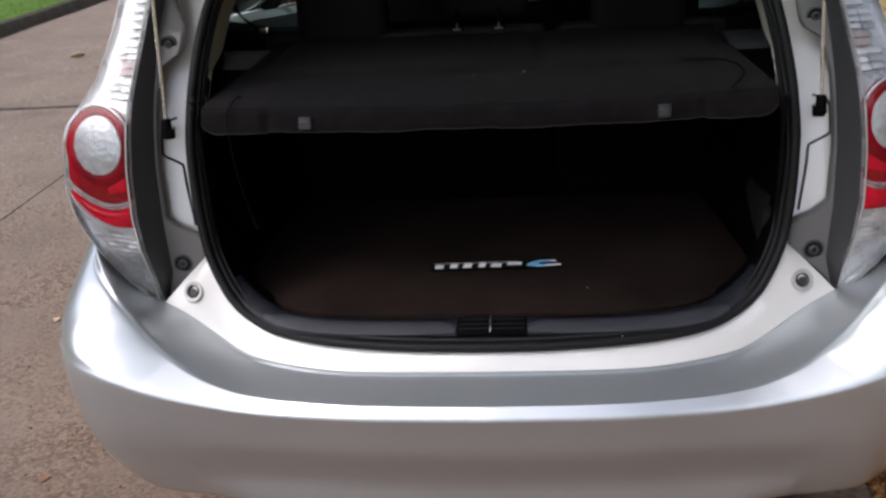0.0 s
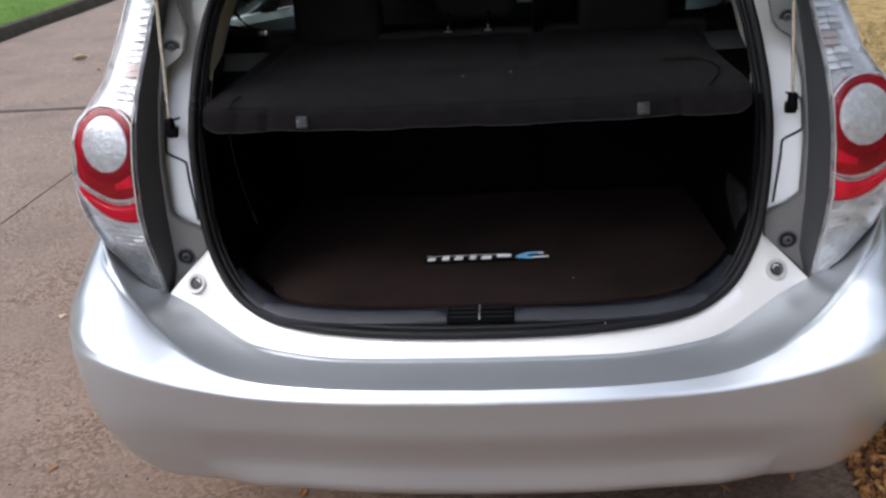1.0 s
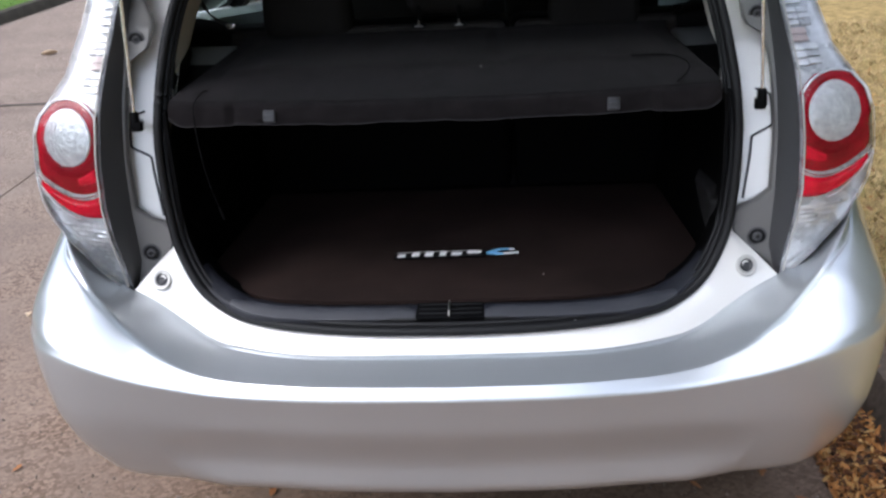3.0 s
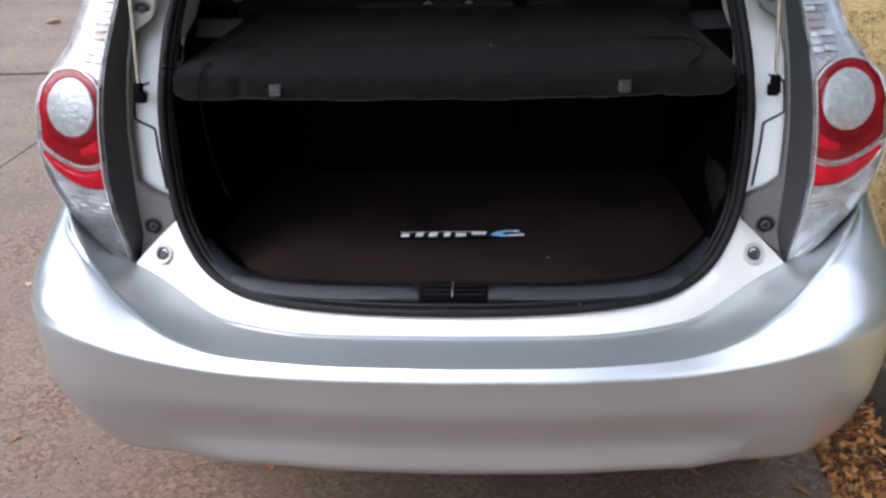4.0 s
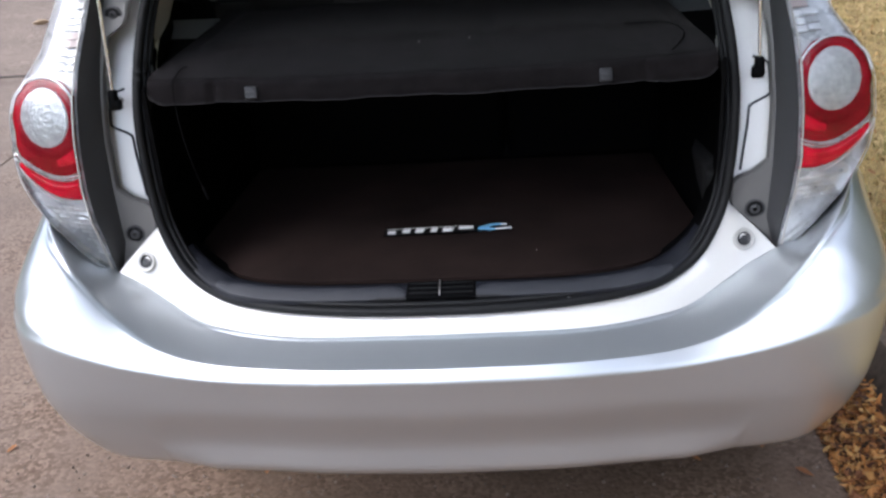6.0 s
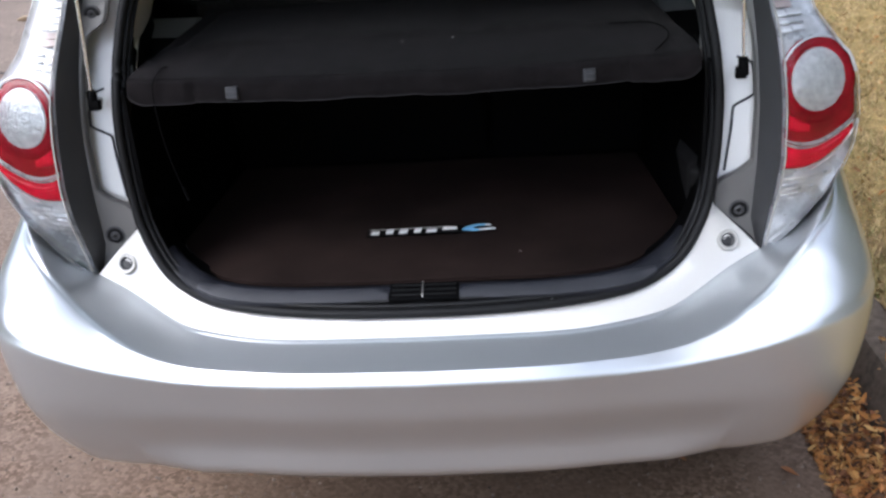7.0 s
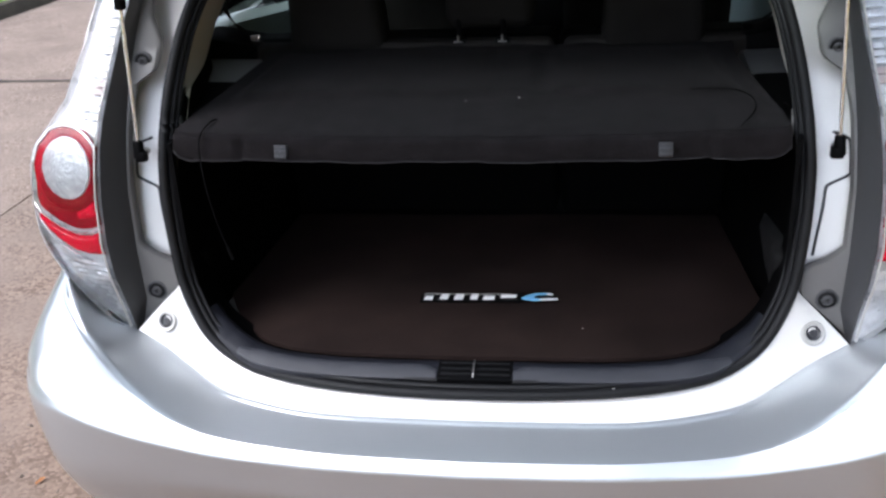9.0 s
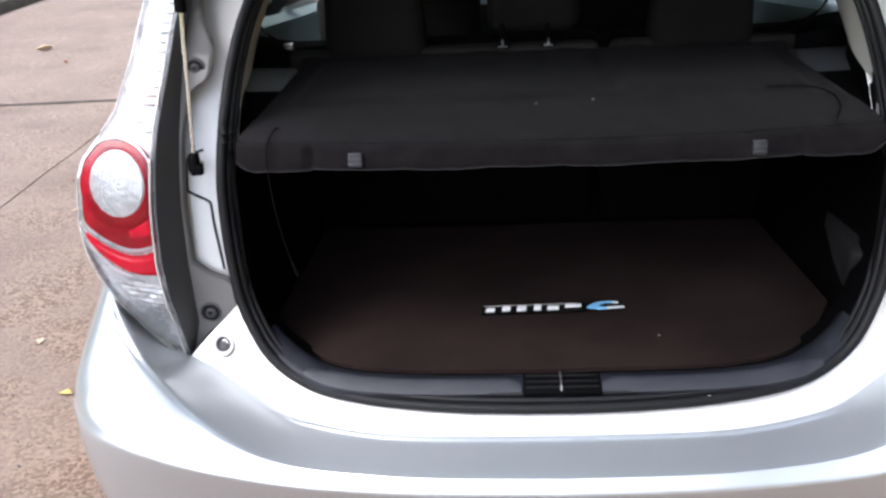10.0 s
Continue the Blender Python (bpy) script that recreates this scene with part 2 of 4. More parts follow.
# rear bumper: lines along its width from the middle to the wheel arch, each (x, y, z)
B_GAP = [(0, .060, .702), (.2, .066, .701), (.3, .078, .702), (.4, .106, .707), (.45, .127, .716), (.5, .148, .741), (.545, .165, .766), (.594, .177, .790), (.660, .190, .834), (.712, .205, .893), (.738, .232, .93), (.76, .33, .955)]
B_TOP = [(0, -.032, .688), (.2, -.026, .688), (.32, -.009, .687), (.393, .002, .691), (.448, .010, .702), (.501, .022, .722), (.542, .037, .745), (.581, .055, .775), (.618, .074, .814), (.653, .098, .848), (.704, .166, .878), (.75, .32, .91)]
B_EDGE = [(.0, -.050, .669), (.197, -.044, .668), (.326, -.031, .668), (.414, -.023, .673), (.484, -.019, .684), (.544, -.018, .698), (.603, -.015, .716), (.665, -.005, .737), (.714, .018, .751), (.748, .061, .760), (.77, .121, .764), (.795, .30, .76)]
n_u = 151
top_line, edge_line, gap_line = spline(B_TOP, n_u), spline(B_EDGE, n_u), spline(B_GAP, n_u)


def bumper_section(i):
    g, t, e = gap_line[i], top_line[i], edge_line[i]
    mid = i / (n_u - 1)
    corner = min(1.0, max(0.0, (e[0] - .60) / .14))
    rec = .8 * min(1.0, max(0.0, 1 - (e[0] - .516) / .018))
    soft_rec = .8 * min(1.0, max(0.0, 1 - (e[0] - .495) / .055))

    def low_point(z, pull, back):
        return np.array((e[0] * (1 - pull * mid ** 3), e[1] + back + pull * .25 * mid ** 2, z))

    # plain tucked-under face, and the shallow recess with a lip over the middle of the bumper
    plain = [low_point(z, pull, back) for z, pull, back in ((.628, .001, .010), (.602, .005, .016), (.586, .009, .020), (.552, .026, .032), (.520, .046, .043), (.482, .095, .058), (.446, .16, .070))]
    recess = [low_point(z, 0, back) for z, back in ((.628, .008), (.600, .012), (.578, .020), (.535, .042), (.502, .054), (.478, .050), (.446, .048))]
    foot = .8 * min(1.0, max(0.0, 1 - (e[0] - .43) / .10))
    low = [a * (1 - r) + b * r for a, b, r in zip(plain, recess, (soft_rec, soft_rec, soft_rec, .5 * soft_rec + .5 * rec, rec, .5 * rec + .5 * foot, foot))]
    low += [low[-1] * (1 - .05 * mid, 1, 1) + (0, .05, -.035), low[-1] * (1 - .2 * mid, 1, 1) + (0, .20, -.08)]
    ledge = min(1, max(0, (.47 - g[0]) / .08))
    lip = [g + (0, .006, -.02), g + (0, .001, -.002), g * .95 + t * .05 + (0, 0, .001), g * .92 + t * .08 + (0, 0, .001 + .0018 * ledge), g * .86 + t * .14 + (0, 0, .0005 + .0018 * ledge), g * .82 + t * .18]
    # the corner swells between its two creases, and the lower crease dies out round the side
    swell = [t * k + e * (1 - k) + (.013 * corner * w, -.001 - .013 * corner * w, .001 + .008 * corner * w) for k, w in ((.93, .22), (.82, .66), (.64, .95), (.40, .95), (.18, .65))]
    waist = e * .5 + low[0] * .5 + (.006 * corner, -.001 * corner, 0)
    return chaikin(np.array(lip + [g * .6 + t * .4, g * .2 + t * .8, t * .975 + g * .025, t * .94 + e * .06 + (0, -.0006, .0008)] + swell + [e * .94 + t * .06 + (.003 * corner, -.003 * corner, 0), e * .95 + low[0] * .05 + (.004 * corner, -.003 * corner, 0), waist] + low), 2)


rows = []
for i in list(range(n_u - 1, 0, -1)):
    sec = bumper_section(i).copy()
    sec[:, 0] *= -1
    rows.append(sec)
rows += [bumper_section(i) for i in range(n_u)]
part("rear_bumper", sheet(rows), SILVER, car, "silver painted rear bumper with a shallow lower recess")

# painted sill between the bumper and the rubber seal
seal_full = spline(SEAL, 121)
sill_top = spline([(x, y_open(x, z) + .006, z - .002) for x, z in SEAL[:7]] + [(.484, y_open(.484, .82) + .006, .818), (.506, y_open(.506, .868) + .006, .862), (.517, .202, .868)], 41)
sill_low = spline([(x, y - .006, z + .0008) for x, y, z in B_GAP[:8]], 41)
rows = []
for s in (-1, 1):
    for a, b in (zip(sill_top[::-1], sill_low[::-1]) if s < 0 else zip(sill_top[1:], sill_low[1:])):
        sec = np.array([a + (0, .03, .0), a + (0, .004, .001), a + (0, -.001, -.003), a * .5 + b * .5 + (0, -.003, .0), b, b + (0, .012, -.012)])
        sec[:, 0] *= s
        rows.append(sec)
part("sill_panel", sheet(rows), SILVER_LIT, car, "bright silver painted tailgate sill")

# double-ridged rubber seal round the opening
def seal_ring(offset_in, dy):
    pts = []
    for s in (-1, 1):
        ring = []
        for i, (x, z) in enumerate(seal_full):
            a, b = seal_full[max(i - 1, 0)], seal_full[min(i + 1, 120)]
            d = (b - a) / np.linalg.norm(b - a)
            nx, nz = -d[1], d[0]
            xx, zz = max(x + nx * offset_in, 0), z + nz * offset_in
            ring.append((s * xx, y_open(x, z) + dy, zz))
        pts += ring[::-1] if s < 0 else ring[1:]
    return pts


seal = part("weather_seal", tube(seal_ring(.007, .004), .0085, 10, caps=False), RUBBER, car, "black double-ridged rubber weather seal")
part("seal_bead", tube(seal_ring(.0165, .012), .0050, 8, caps=False), RUBBER, seal)
part("seal_fleck", box((.225, .076, .7560), (.0022, .0014, .0012), .0003), EMBLEM_WHITE, seal, "small white fleck stuck to the rubber")
part("seal_lip", tube(seal_ring(.0220, .021), .0038, 8, caps=False), RUBBER, seal)
# flange behind the seal that closes to the cabin
def flange_row(offset, depth):
    """Deep round the cargo bay, shallow where the pale pillar trim begins."""
    row = []
    for x, y, z in seal_ring(offset, 0.0):
        high = min(1, max(0, (z - 1.16) / .03)) * min(1, max(0, (abs(x) - .36) / .04))
        row.append((x * (1 + .010 * high), y + depth * (1 - high) + min(depth, .026 + .04 * depth) * high, z))
    return row


rows = [flange_row(o, d) for o, d in ((.004, .012), (.014, .018), (.020, .026), (.020, .036), (.013, .07), (.011, .11))]
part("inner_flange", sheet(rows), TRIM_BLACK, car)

for s in (-1, 1):
    # painted pillar beside the seal
    rows = []
    for z in np.linspace(.850, 1.42, 40):
        xs, xr = at_z(SEAL_X, z), at_z(RIDGE, z)
        ys, yr = y_open(xs, z) + .012, y_garnish(z) + .010
        yr += pillar_tilt(z)
        rows.append([(s * (xs - .012), yr + .026, z), (s * (xs + .004), yr + .018, z), (s * (xs * .5 + xr * .5), yr + .012, z), (s * (xr + .01), yr + .003, z)])
    pillar = part("pillar_panel", sheet(rows), SILVER_LIT, car, "silver painted rear pillar beside the seal")
    # pressed seam that steps round the strut mount
    seam = [(.562, 1.104), (.582, 1.097), (.588, 1.086), (.590, 1.050), (.586, 1.040), (.560, 1.0245), (.555, 1.016), (.552, .985), (.541, .912)]
    def on_pillar(x, z):
        xs, xr = at_z(SEAL_X, z), at_z(RIDGE, z)
        ya, yb = y_garnish(z) + pillar_tilt(z) + .028, y_garnish(z) + pillar_tilt(z) + .013
        return ya + (yb - ya) * (x - xs - .004) / (xr + .006 - xs)

    part("pressed_seam", tube([(s * x, on_pillar(x, z) - .0005, z) for x, z in spline(seam, 60)], .0026, 6), GREY_PLASTIC, pillar, "thin dark pressed seam")
    # plastic garnish: lighter inner flange and darker outer band
    rows_in, rows_out = [], []
    for z in np.linspace(.788, 1.42, 64):
        xa, xr, xo = at_z(PLATE, z), at_z(RIDGE, z), at_z(LAMP_IN, z)
        xa = min(xa, xr - .0005)
        yg, yl = y_garnish(z), y_lamp(xo, z)
        rows_in.append([(s * xa, yg + .012, z), (s * xa, yg + .001, z), (s * (xa + min(.004, (xr - xa) * .4)), yg - .003, z), (s * xr, yg - .004, z)])
        rows_out.append([(s * xr, yg - .004, z), (s * (xr + .3 * (xo - xr)), yg * .6 + yl * .4 - .008, z), (s * (xo - .003), yl - .004, z), (s * xo, yl + .000, z), (s * (xo + .001), yl + .03, z)])
    garnish = part("lamp_garnish", sheet(rows_out), GREY_PLASTIC, car, "dark grey plastic garnish beside the tail lamp")
    part("garnish_flange", sheet(rows_in), FLANGE_GREY, garnish, "mid grey plastic flange with bolt holes")
    for x, z, r in ((.561, .853, .018), (.557, 1.236, .0155)):
        m = Matrix.Translation((s * x, y_garnish(z) - .003, z)) @ Matrix.Rotation(radians(90), 4, "X")
        bolt = part("bolt_cup", lathe([(r, -.004), (r, .0015), (r * .86, .0022), (r * .70, -.003)], m), GREY_PLASTIC, garnish)
        part("bolt_hole", lathe([(r * .84, -.001), (r * .80, .0018), (r * .50, .0020)], m), RUBBER, bolt, "black recess round the bolt")
        part("bolt", lathe([(r * .5, -.002), (r * .5, .003), (r * .38, .005), (r * .22, .005), (r * .2, .002)], m, 12), GREY_PLASTIC, garnish)
    # rubber stop on the sill
    face = Vector((s * .16, -.86, .48))
    m = Matrix.Translation(Vector((s * .5365, .1715, .8095))) @ face.to_track_quat("Z", "Y").to_matrix().to_4x4()
    stop = part("bump_stop", lathe([(.020, -.012), (.020, .003), (.0175, .007), (.0135, .0065), (.0115, .002)], m), STOP_RIM, car, "round metal-rimmed rubber bump stop")
    part("stop_rubber", lathe([(.0118, .0), (.0118, .0058), (.0095, .0048), (.0070, .0030), (.0055, .0042), (.0020, .0040)], m), CLIP_GREY, stop, "dark grey recessed rubber stop face")
    # gas strut
    foot, head = Vector((s * .558, .222, 1.093)), Vector((s * .520, .205, 1.62))
    d = (head - foot)
    strut = part("strut_rod", tube([foot + d * t for t in (.03, .47)], .0030, 10), CHROME, car, "slim chrome gas strut rod")
    part("strut_cylinder", tube([foot + d * t for t in (.46, .462, .99, 1.0)], [.006, .009, .009, .005], 12), TRIM_BLACK, strut, "black gas strut cylinder")
    part("strut_end", tube([foot + d * t for t in (-.012, -.005, .045, .052)], [.006, .0095, .0085, .006], 10, box(foot + Vector((s * -.004, -.001, .0)), (.019, .016, .018), .004)), TRIM_BLACK, strut, "black ball socket")
    part("ball_stud", tube([foot, foot + Vector((0, .03, 0))], .007, 10), DULL_METAL, strut)

    # tail lamp
    def on_lamp(r, z, out):
        xi, xo = at_z(LAMP_IN, z), at_z(LAMP_OUT, z)
        x = xi + (xo - xi) * r
        return (s * (x + out * .45), y_lamp(x, z) - out, z)

    rows = []
    for z in list(np.linspace(.789, 1.42, 70)):
        rows.append([on_lamp(r, z, -.004 * min(1, 8 * min(r, 1 - r))) for r in np.linspace(0, 1, 15)])
    lamp = part("tail_lamp", sheet(rows, 0.0), LAMP_BOWL, car, "clear wrap-around tail lamp with red ring and white round lens")
    rows = [[on_lamp(r, z, .013 * min(1, 9 * min(r + .02, 1.0 - r), 40 * (z - .787))) for r in np.linspace(0, 1, 25)] for z in np.linspace(.789, 1.42, 60)]
    part("clear_cover", sheet(rows), CLEAR_LENS, lamp, "clear glossy lamp cover")

    def strip(name, r0, r1, lower, upper, out, material, label="", nr=24, nz=10):
        rows = []
        for r in np.linspace(r0, r1, nr):
            a, b = lower(r), upper(r)
            line = [on_lamp(r, a + (b - a) * k, out * min(1.0, 6 * min(k, 1 - k) + .02)) for k in np.linspace(0, 1, nz)]
            rows.append(line)
        return part(name, sheet(rows), material, lamp, label)

    def z1(r):
        return .993 - .075 * r + .115 * r * r

    def z2(r):
        return .944 - .018 * r * (.8 - r) + .085 * r ** 4

    def z_top(r):
        return 1.149 - (.15 if r < .47 else .30) * (r - .47) ** 2

    strip("brake_lens", .03, .93, lambda r: z1(r) + .004, z_top, .002, RED_LENS, "deep red brake lamp lens")

    def ring_point(t, k, out):
        """A point of the red ring: t round it, k from its inner to its outer rim."""
        a, b = .0435 + .019 * k, .050 + (.014 if math.sin(t) > 0 else .020) * k
        x, z = .665 + a * math.cos(t) + .002 * k, 1.087 + b * math.sin(t)
        xi, xo = at_z(LAMP_IN, z) + .003, at_z(LAMP_OUT, z) - .006
        x = min(max(x, xi), xo)
        return (s * (x + out * .45), y_lamp(x, z) - out, z)

    rows = [[ring_point(t, k, .0035 + .002 * math.sin(math.pi * min(1, .15 + .85 * k)) ** .7) for k in np.linspace(0, 1, 9)] for t in np.linspace(0, 2 * math.pi, 49)]
    part("red_ring", sheet(rows), RED_LENS, lamp, "red ring round the white lens")
    strip("lower_brake_lens", .03, .90, z2, lambda r: z1(r) - .007, .006, RED_LENS_BRIGHT, "bright red lower lens")
    part("trim_line", tube([on_lamp(r, z1(r) - .001, .005) for r in np.linspace(.01, .95, 24)], .0014, 6), CHROME, lamp)
    part("lens_rim", tube([ring_point(t, 1.18, .006) for t in np.linspace(radians(8), radians(165), 34)], .0021, 6), REFLECTOR, lamp, "bright rim over the red ring")
    part("inner_edge", tube([on_lamp(.012, z, .008) for z in np.linspace(.80, 1.41, 60)], .0016, 6), STOP_RIM, lamp, "pale inner edge of the lamp cover")
    strip("brake_facet", .06, .34, lambda r: z1(r) + .020, lambda r: z1(r) + .052 - .05 * r, .0042, RED_LENS_BRIGHT, "brighter red facet")
    for r0, r1 in ((.05, .27), (.31, .50), (.54, .72)):
        strip("lower_lens_facet", r0, r1, lambda r: z2(r) + .012, lambda r: z1(r) - .018, .0078, RED_LENS_BRIGHT, "", 10, 6)
    part("lower_rim", tube([on_lamp(r, z2(r) - .003, .006) for r in np.linspace(.45, .96, 16)], .0020, 6), REFLECTOR, lamp, "pale edge under the red lens")
    # round white lens
    rows = []
    for k in np.linspace(0, 1, 31):
        ring = []
        for t in np.linspace(0, 2 * math.pi, 73):
            x, z = .665 + .0445 * k * math.cos(t), 1.087 + .051 * k * math.sin(t)
            out = .0105 * (1 - .35 * k * k) + .00045 * math.sin(k * 40) * math.cos(t * (5 + round(k * 9))) if k < .99 else .003
            ring.append((s * (x + out * .45), y_lamp(x, z) - out, z))
        rows.append(ring)
    part("turn_lens", sheet(rows), WHITE_LENS, lamp, "round white faceted lens")
    # ladder of reflectors in the upper arm, and those at its foot
    def rib_of(z, r0, r1, high, material):
        rib = [[on_lamp(r, z + high * f, out + .0010 * (i % 2)) for i, r in enumerate(np.linspace(r0, r1, 7))] for f, out in ((0, .0015), (.25, .0040), (.75, .0038), (1, .0015))]
        part("reflector_rib", sheet(rib), material, lamp)

    for k in range(3):
        rib_of(1.160 + .0115 * k, .03, .27, .0098, REFLECTOR)
        rib_of(1.162 + .0115 * k, .30, .52 + .05 * k, .0098, REFLECTOR if k != 1 else DIM_REFLECTOR)
    for k in range(2):
        rib_of(1.197 + .0115 * k, .04, .46, .0105, FAINT_AMBER)
    for k in range(3):
        rib_of(1.222 + .010 * k, .03, .34, .0082, REFLECTOR)
        rib_of(1.222 + .010 * k, .38, .66, .0082, REFLECTOR if k else DIM_REFLECTOR)
    for k in range(12):
        rib_of(1.256 + .0130 * k, .05, .56 - .008 * k, .0088, REFLECTOR)
    # Glints put in by colour: brighter facets, likelier towards the inner edge.
    facet_rng = random.Random(4)
    for k in range(8):
        z = .855 + k * .0090
        r0 = .05
        while r0 < min(.85, .26 + .085 * k):
            w = facet_rng.uniform(.05, .17)
            tip = facet_rng.uniform(.0016, .0024)
            rib = [[on_lamp(r, z + dz + .012 * r, out) for r in np.linspace(r0, r0 + w * .9, 4)] for dz, out in ((0, .0010), (.003, tip), (.0078, .0012))]
            part("lower_facet", sheet(rib), REFLECTOR if facet_rng.random() < .55 - .6 * r0 else DIM_REFLECTOR, lamp)
            r0 += w
    part("housing_edge", tube([on_lamp(.975, z, .007) for z in np.linspace(.845, 1.40, 60)], .0009, 6), DIM_REFLECTOR, lamp, "pale edge of the lamp housing")

    # rear quarter and doors
    BODY = [(.22, .75), (.40, .795), (.62, .812), (.80, .800), (.88, .790), (.95, .785), (1.05, .778), (1.10, .762), (1.17, .702), (1.25, .660), (1.34, .637), (1.42, .585)]

    def side_x(y, z):
        return at_z(BODY, z) - max(0, (y - 2.9)) ** 2 * .18

    rows = []
    for z in np.linspace(.90, 1.42, 30):
        xo = at_z(LAMP_OUT, z)
        a = np.array((xo + .0005, y_lamp(xo, z) + .003, z))
        c = np.array((side_x(.84, z), .84, z))
        b = np.array((side_x(.6, z), y_lamp(xo, z) * .5 + .40, z))
        rows.append([(s * p[0], p[1], p[2]) for p in spline([a, b, c], 8)])
    part("rear_quarter_panel", sheet(rows, .004), SILVER, car)
    belt = [(.8, 1.190), (1.0, 1.178), (1.8, 1.09), (2.9, .98), (3.95, .80)]

    def panel(name, y0, y1, lo, hi, material, n=24, thick=.004, dx=0.0):
        rows = []
        for y in np.linspace(y0, y1, n):
            a, b = lo(y), hi(y)
            rows.append([(s * (side_x(y, z) + dx), y, z) for z in np.linspace(a, b, 12)])
        return part(name, sheet(rows, thick), material, car)

    panel("door_side", .48, 3.85, lambda y: .24, lambda y: min(at_z(belt, y), .85 if y < .84 else 9), SILVER, 60)
    panel("door_window", .845, 1.66, lambda y: at_z(belt, y) + .004, lambda y: 1.385, GLASS, 10, .003, -.012)
    panel("front_window", 1.76, 2.75, lambda y: at_z(belt, y) + .004, lambda y: 1.385 - max(0, y - 2.0) * .42, GLASS, 10, .003, -.012)
    panel("door_pillar", 1.66, 1.76, lambda y: at_z(belt, y), lambda y: 1.39, TRIM_BLACK, 4, .03)
    panel("roof_rail", .84, 2.1, lambda y: 1.385, lambda y: 1.425, SILVER, 12)
    # inner side trims
    rows = []
    for z in np.linspace(.74, 1.12, 14):
        rows.append([(s * x, y, z) for x, y in ((.497, .20), (.513, .26), (.520, .33), (.513, .40), (.489, .58), (.478, .74), (.49, .84))])
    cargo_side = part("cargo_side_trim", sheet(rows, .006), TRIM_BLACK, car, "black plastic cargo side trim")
    # raised pocket panel: wide at its top, running to a blunt point at the mat
    rows = []
    for k in np.linspace(0, 1, 15):
        z = .808 + .100 * k
        y0, y1 = at_z([(.806, .285), (.825, .272), (.90, .245), (1.0, .216)], z), at_z([(.806, .305), (.815, .322), (.848, .382), (.905, .450), (1.0, .475)], z)
        row = []
        for f in np.linspace(0, 1, 15):
            y = y0 + (y1 - y0) * f
            wall = np.interp(y, (.20, .26, .33, .40, .58), (.497, .513, .520, .513, .489))
            rise = min(1, 5 * f) * min(1, 9 * (1 - f)) * min(1, 7 * k + .1) * min(1, 10 * (1 - k) + .05)
            row.append((s * (wall - .003 - .022 * rise), y, z))
        rows.append(row)
    # The left pocket's shade is put into its colour as black.
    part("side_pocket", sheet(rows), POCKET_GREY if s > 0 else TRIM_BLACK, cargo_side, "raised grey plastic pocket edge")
    rows, foot_rows = [], []
    for k in np.linspace(0, 1, 12):
        z = 1.185 + .235 * k
        xs = at_z(SEAL_X, z) - .018
        yo = y_open(xs, z) + .026
        rows.append([(s * p[0], p[1], p[2]) for p in spline([(xs, yo, z), (xs + .004, yo + .06, z - .006 * (1 - k)), (xs + .006, yo + .16 + .05 * k, z + .020 * (1 - k)), (xs + .03, yo + .22 + .08 * k, z + .03 * (1 - k)), (.61 - .05 * k, .64 + .05 * k, z + .03 * (1 - k))], 14)])
    part("pillar_trim", sheet(rows, .004), PALE_TRIM, car, "pale grey inner pillar trim")
    for z in np.linspace(1.08, 1.19, 5):
        xs = at_z(SEAL_X, z) - .020
        yo = y_open(xs, z) + .042
        foot_rows.append([(s * p[0], p[1], z) for p in ((xs, yo, 0), (xs + .025, yo + .09, 0), (.535, .47, 0), (.555, .58, 0), (.62, .66, 0))])
    part("pillar_foot_trim", sheet(foot_rows, .004), TRIM_BLACK, car)
    part("pillar_light_strip", box((s * .494, .262, 1.128), (.005, .010, .044), .002), rough_mat("grey_edge_trim", (.14, .14, .14), (.20, .20, .20), .6, 0, 20, .2, 500), car)
    # shoulder trim between the shelf and the window
    LEDGE = [(.30, 1.098), (.45, 1.128), (.62, 1.160), (.68, 1.150), (.84, 1.130)]
    rows = [[(s * x, y, at_z(LEDGE, y) + dz) for x, dz in ((.465, -.03), (.472, -.004), (.480, .0), (.560, .002), (.61, .004), (.66, .02), (.70, .015))] for y in np.linspace(.30, .84, 28)]
    part("ledge_trim", sheet(rows[:12], .006), TRIM_BLACK, car)
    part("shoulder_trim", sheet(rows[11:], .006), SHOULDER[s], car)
    rows = [[(s * x, y, at_z(belt, y) + dz) for x, dz in ((.60, -.55), (.655, -.20), (.672, -.02), (.70, .0), (.715, -.01))] for y in np.linspace(.80, 2.7, 14)]
    part("door_trim", sheet(rows, .006), rough_mat("pale_door_trim", (.21, .26, .25), (.26, .31, .30), .5, 0, 8, .2, 900), car, "pale grey door trim below the window")
    # belt webbing with its guide
    pts = [(s * .60, .74, 1.40), (s * .553, .71, 1.240), (s * .500, .70, 1.192)]
    rows = [[(p[0] - .013 * s, p[1] - .017, p[2] - .006), (p[0] + .013 * s, p[1] + .017, p[2] + .006)] for p in spline(pts, 8)]
    belt_part = part("seat_belt", sheet(rows, .002), SEAT_FABRIC, car, "black seat belt webbing")
    part("belt_guide", box((s * .502, .70, 1.172), (.05, .055, .022), .006), TRIM_BLACK, belt_part)
    part("belt_buckle", box((s * .482, .662, 1.196), (.020, .012, .012), .003), CHROME if s < 0 else TRIM_BLACK, belt_part)
    part("belt_cover", box((s * .545, .715, 1.168), (.13, .13, .055), .018, Matrix.Rotation(radians(-s * 10), 4, "Y")), TRIM_BLACK, car)
    part("cargo_end_wall", box((s * .56, .80, .93), (.12, .02, .42), .005), TRIM_BLACK, car)

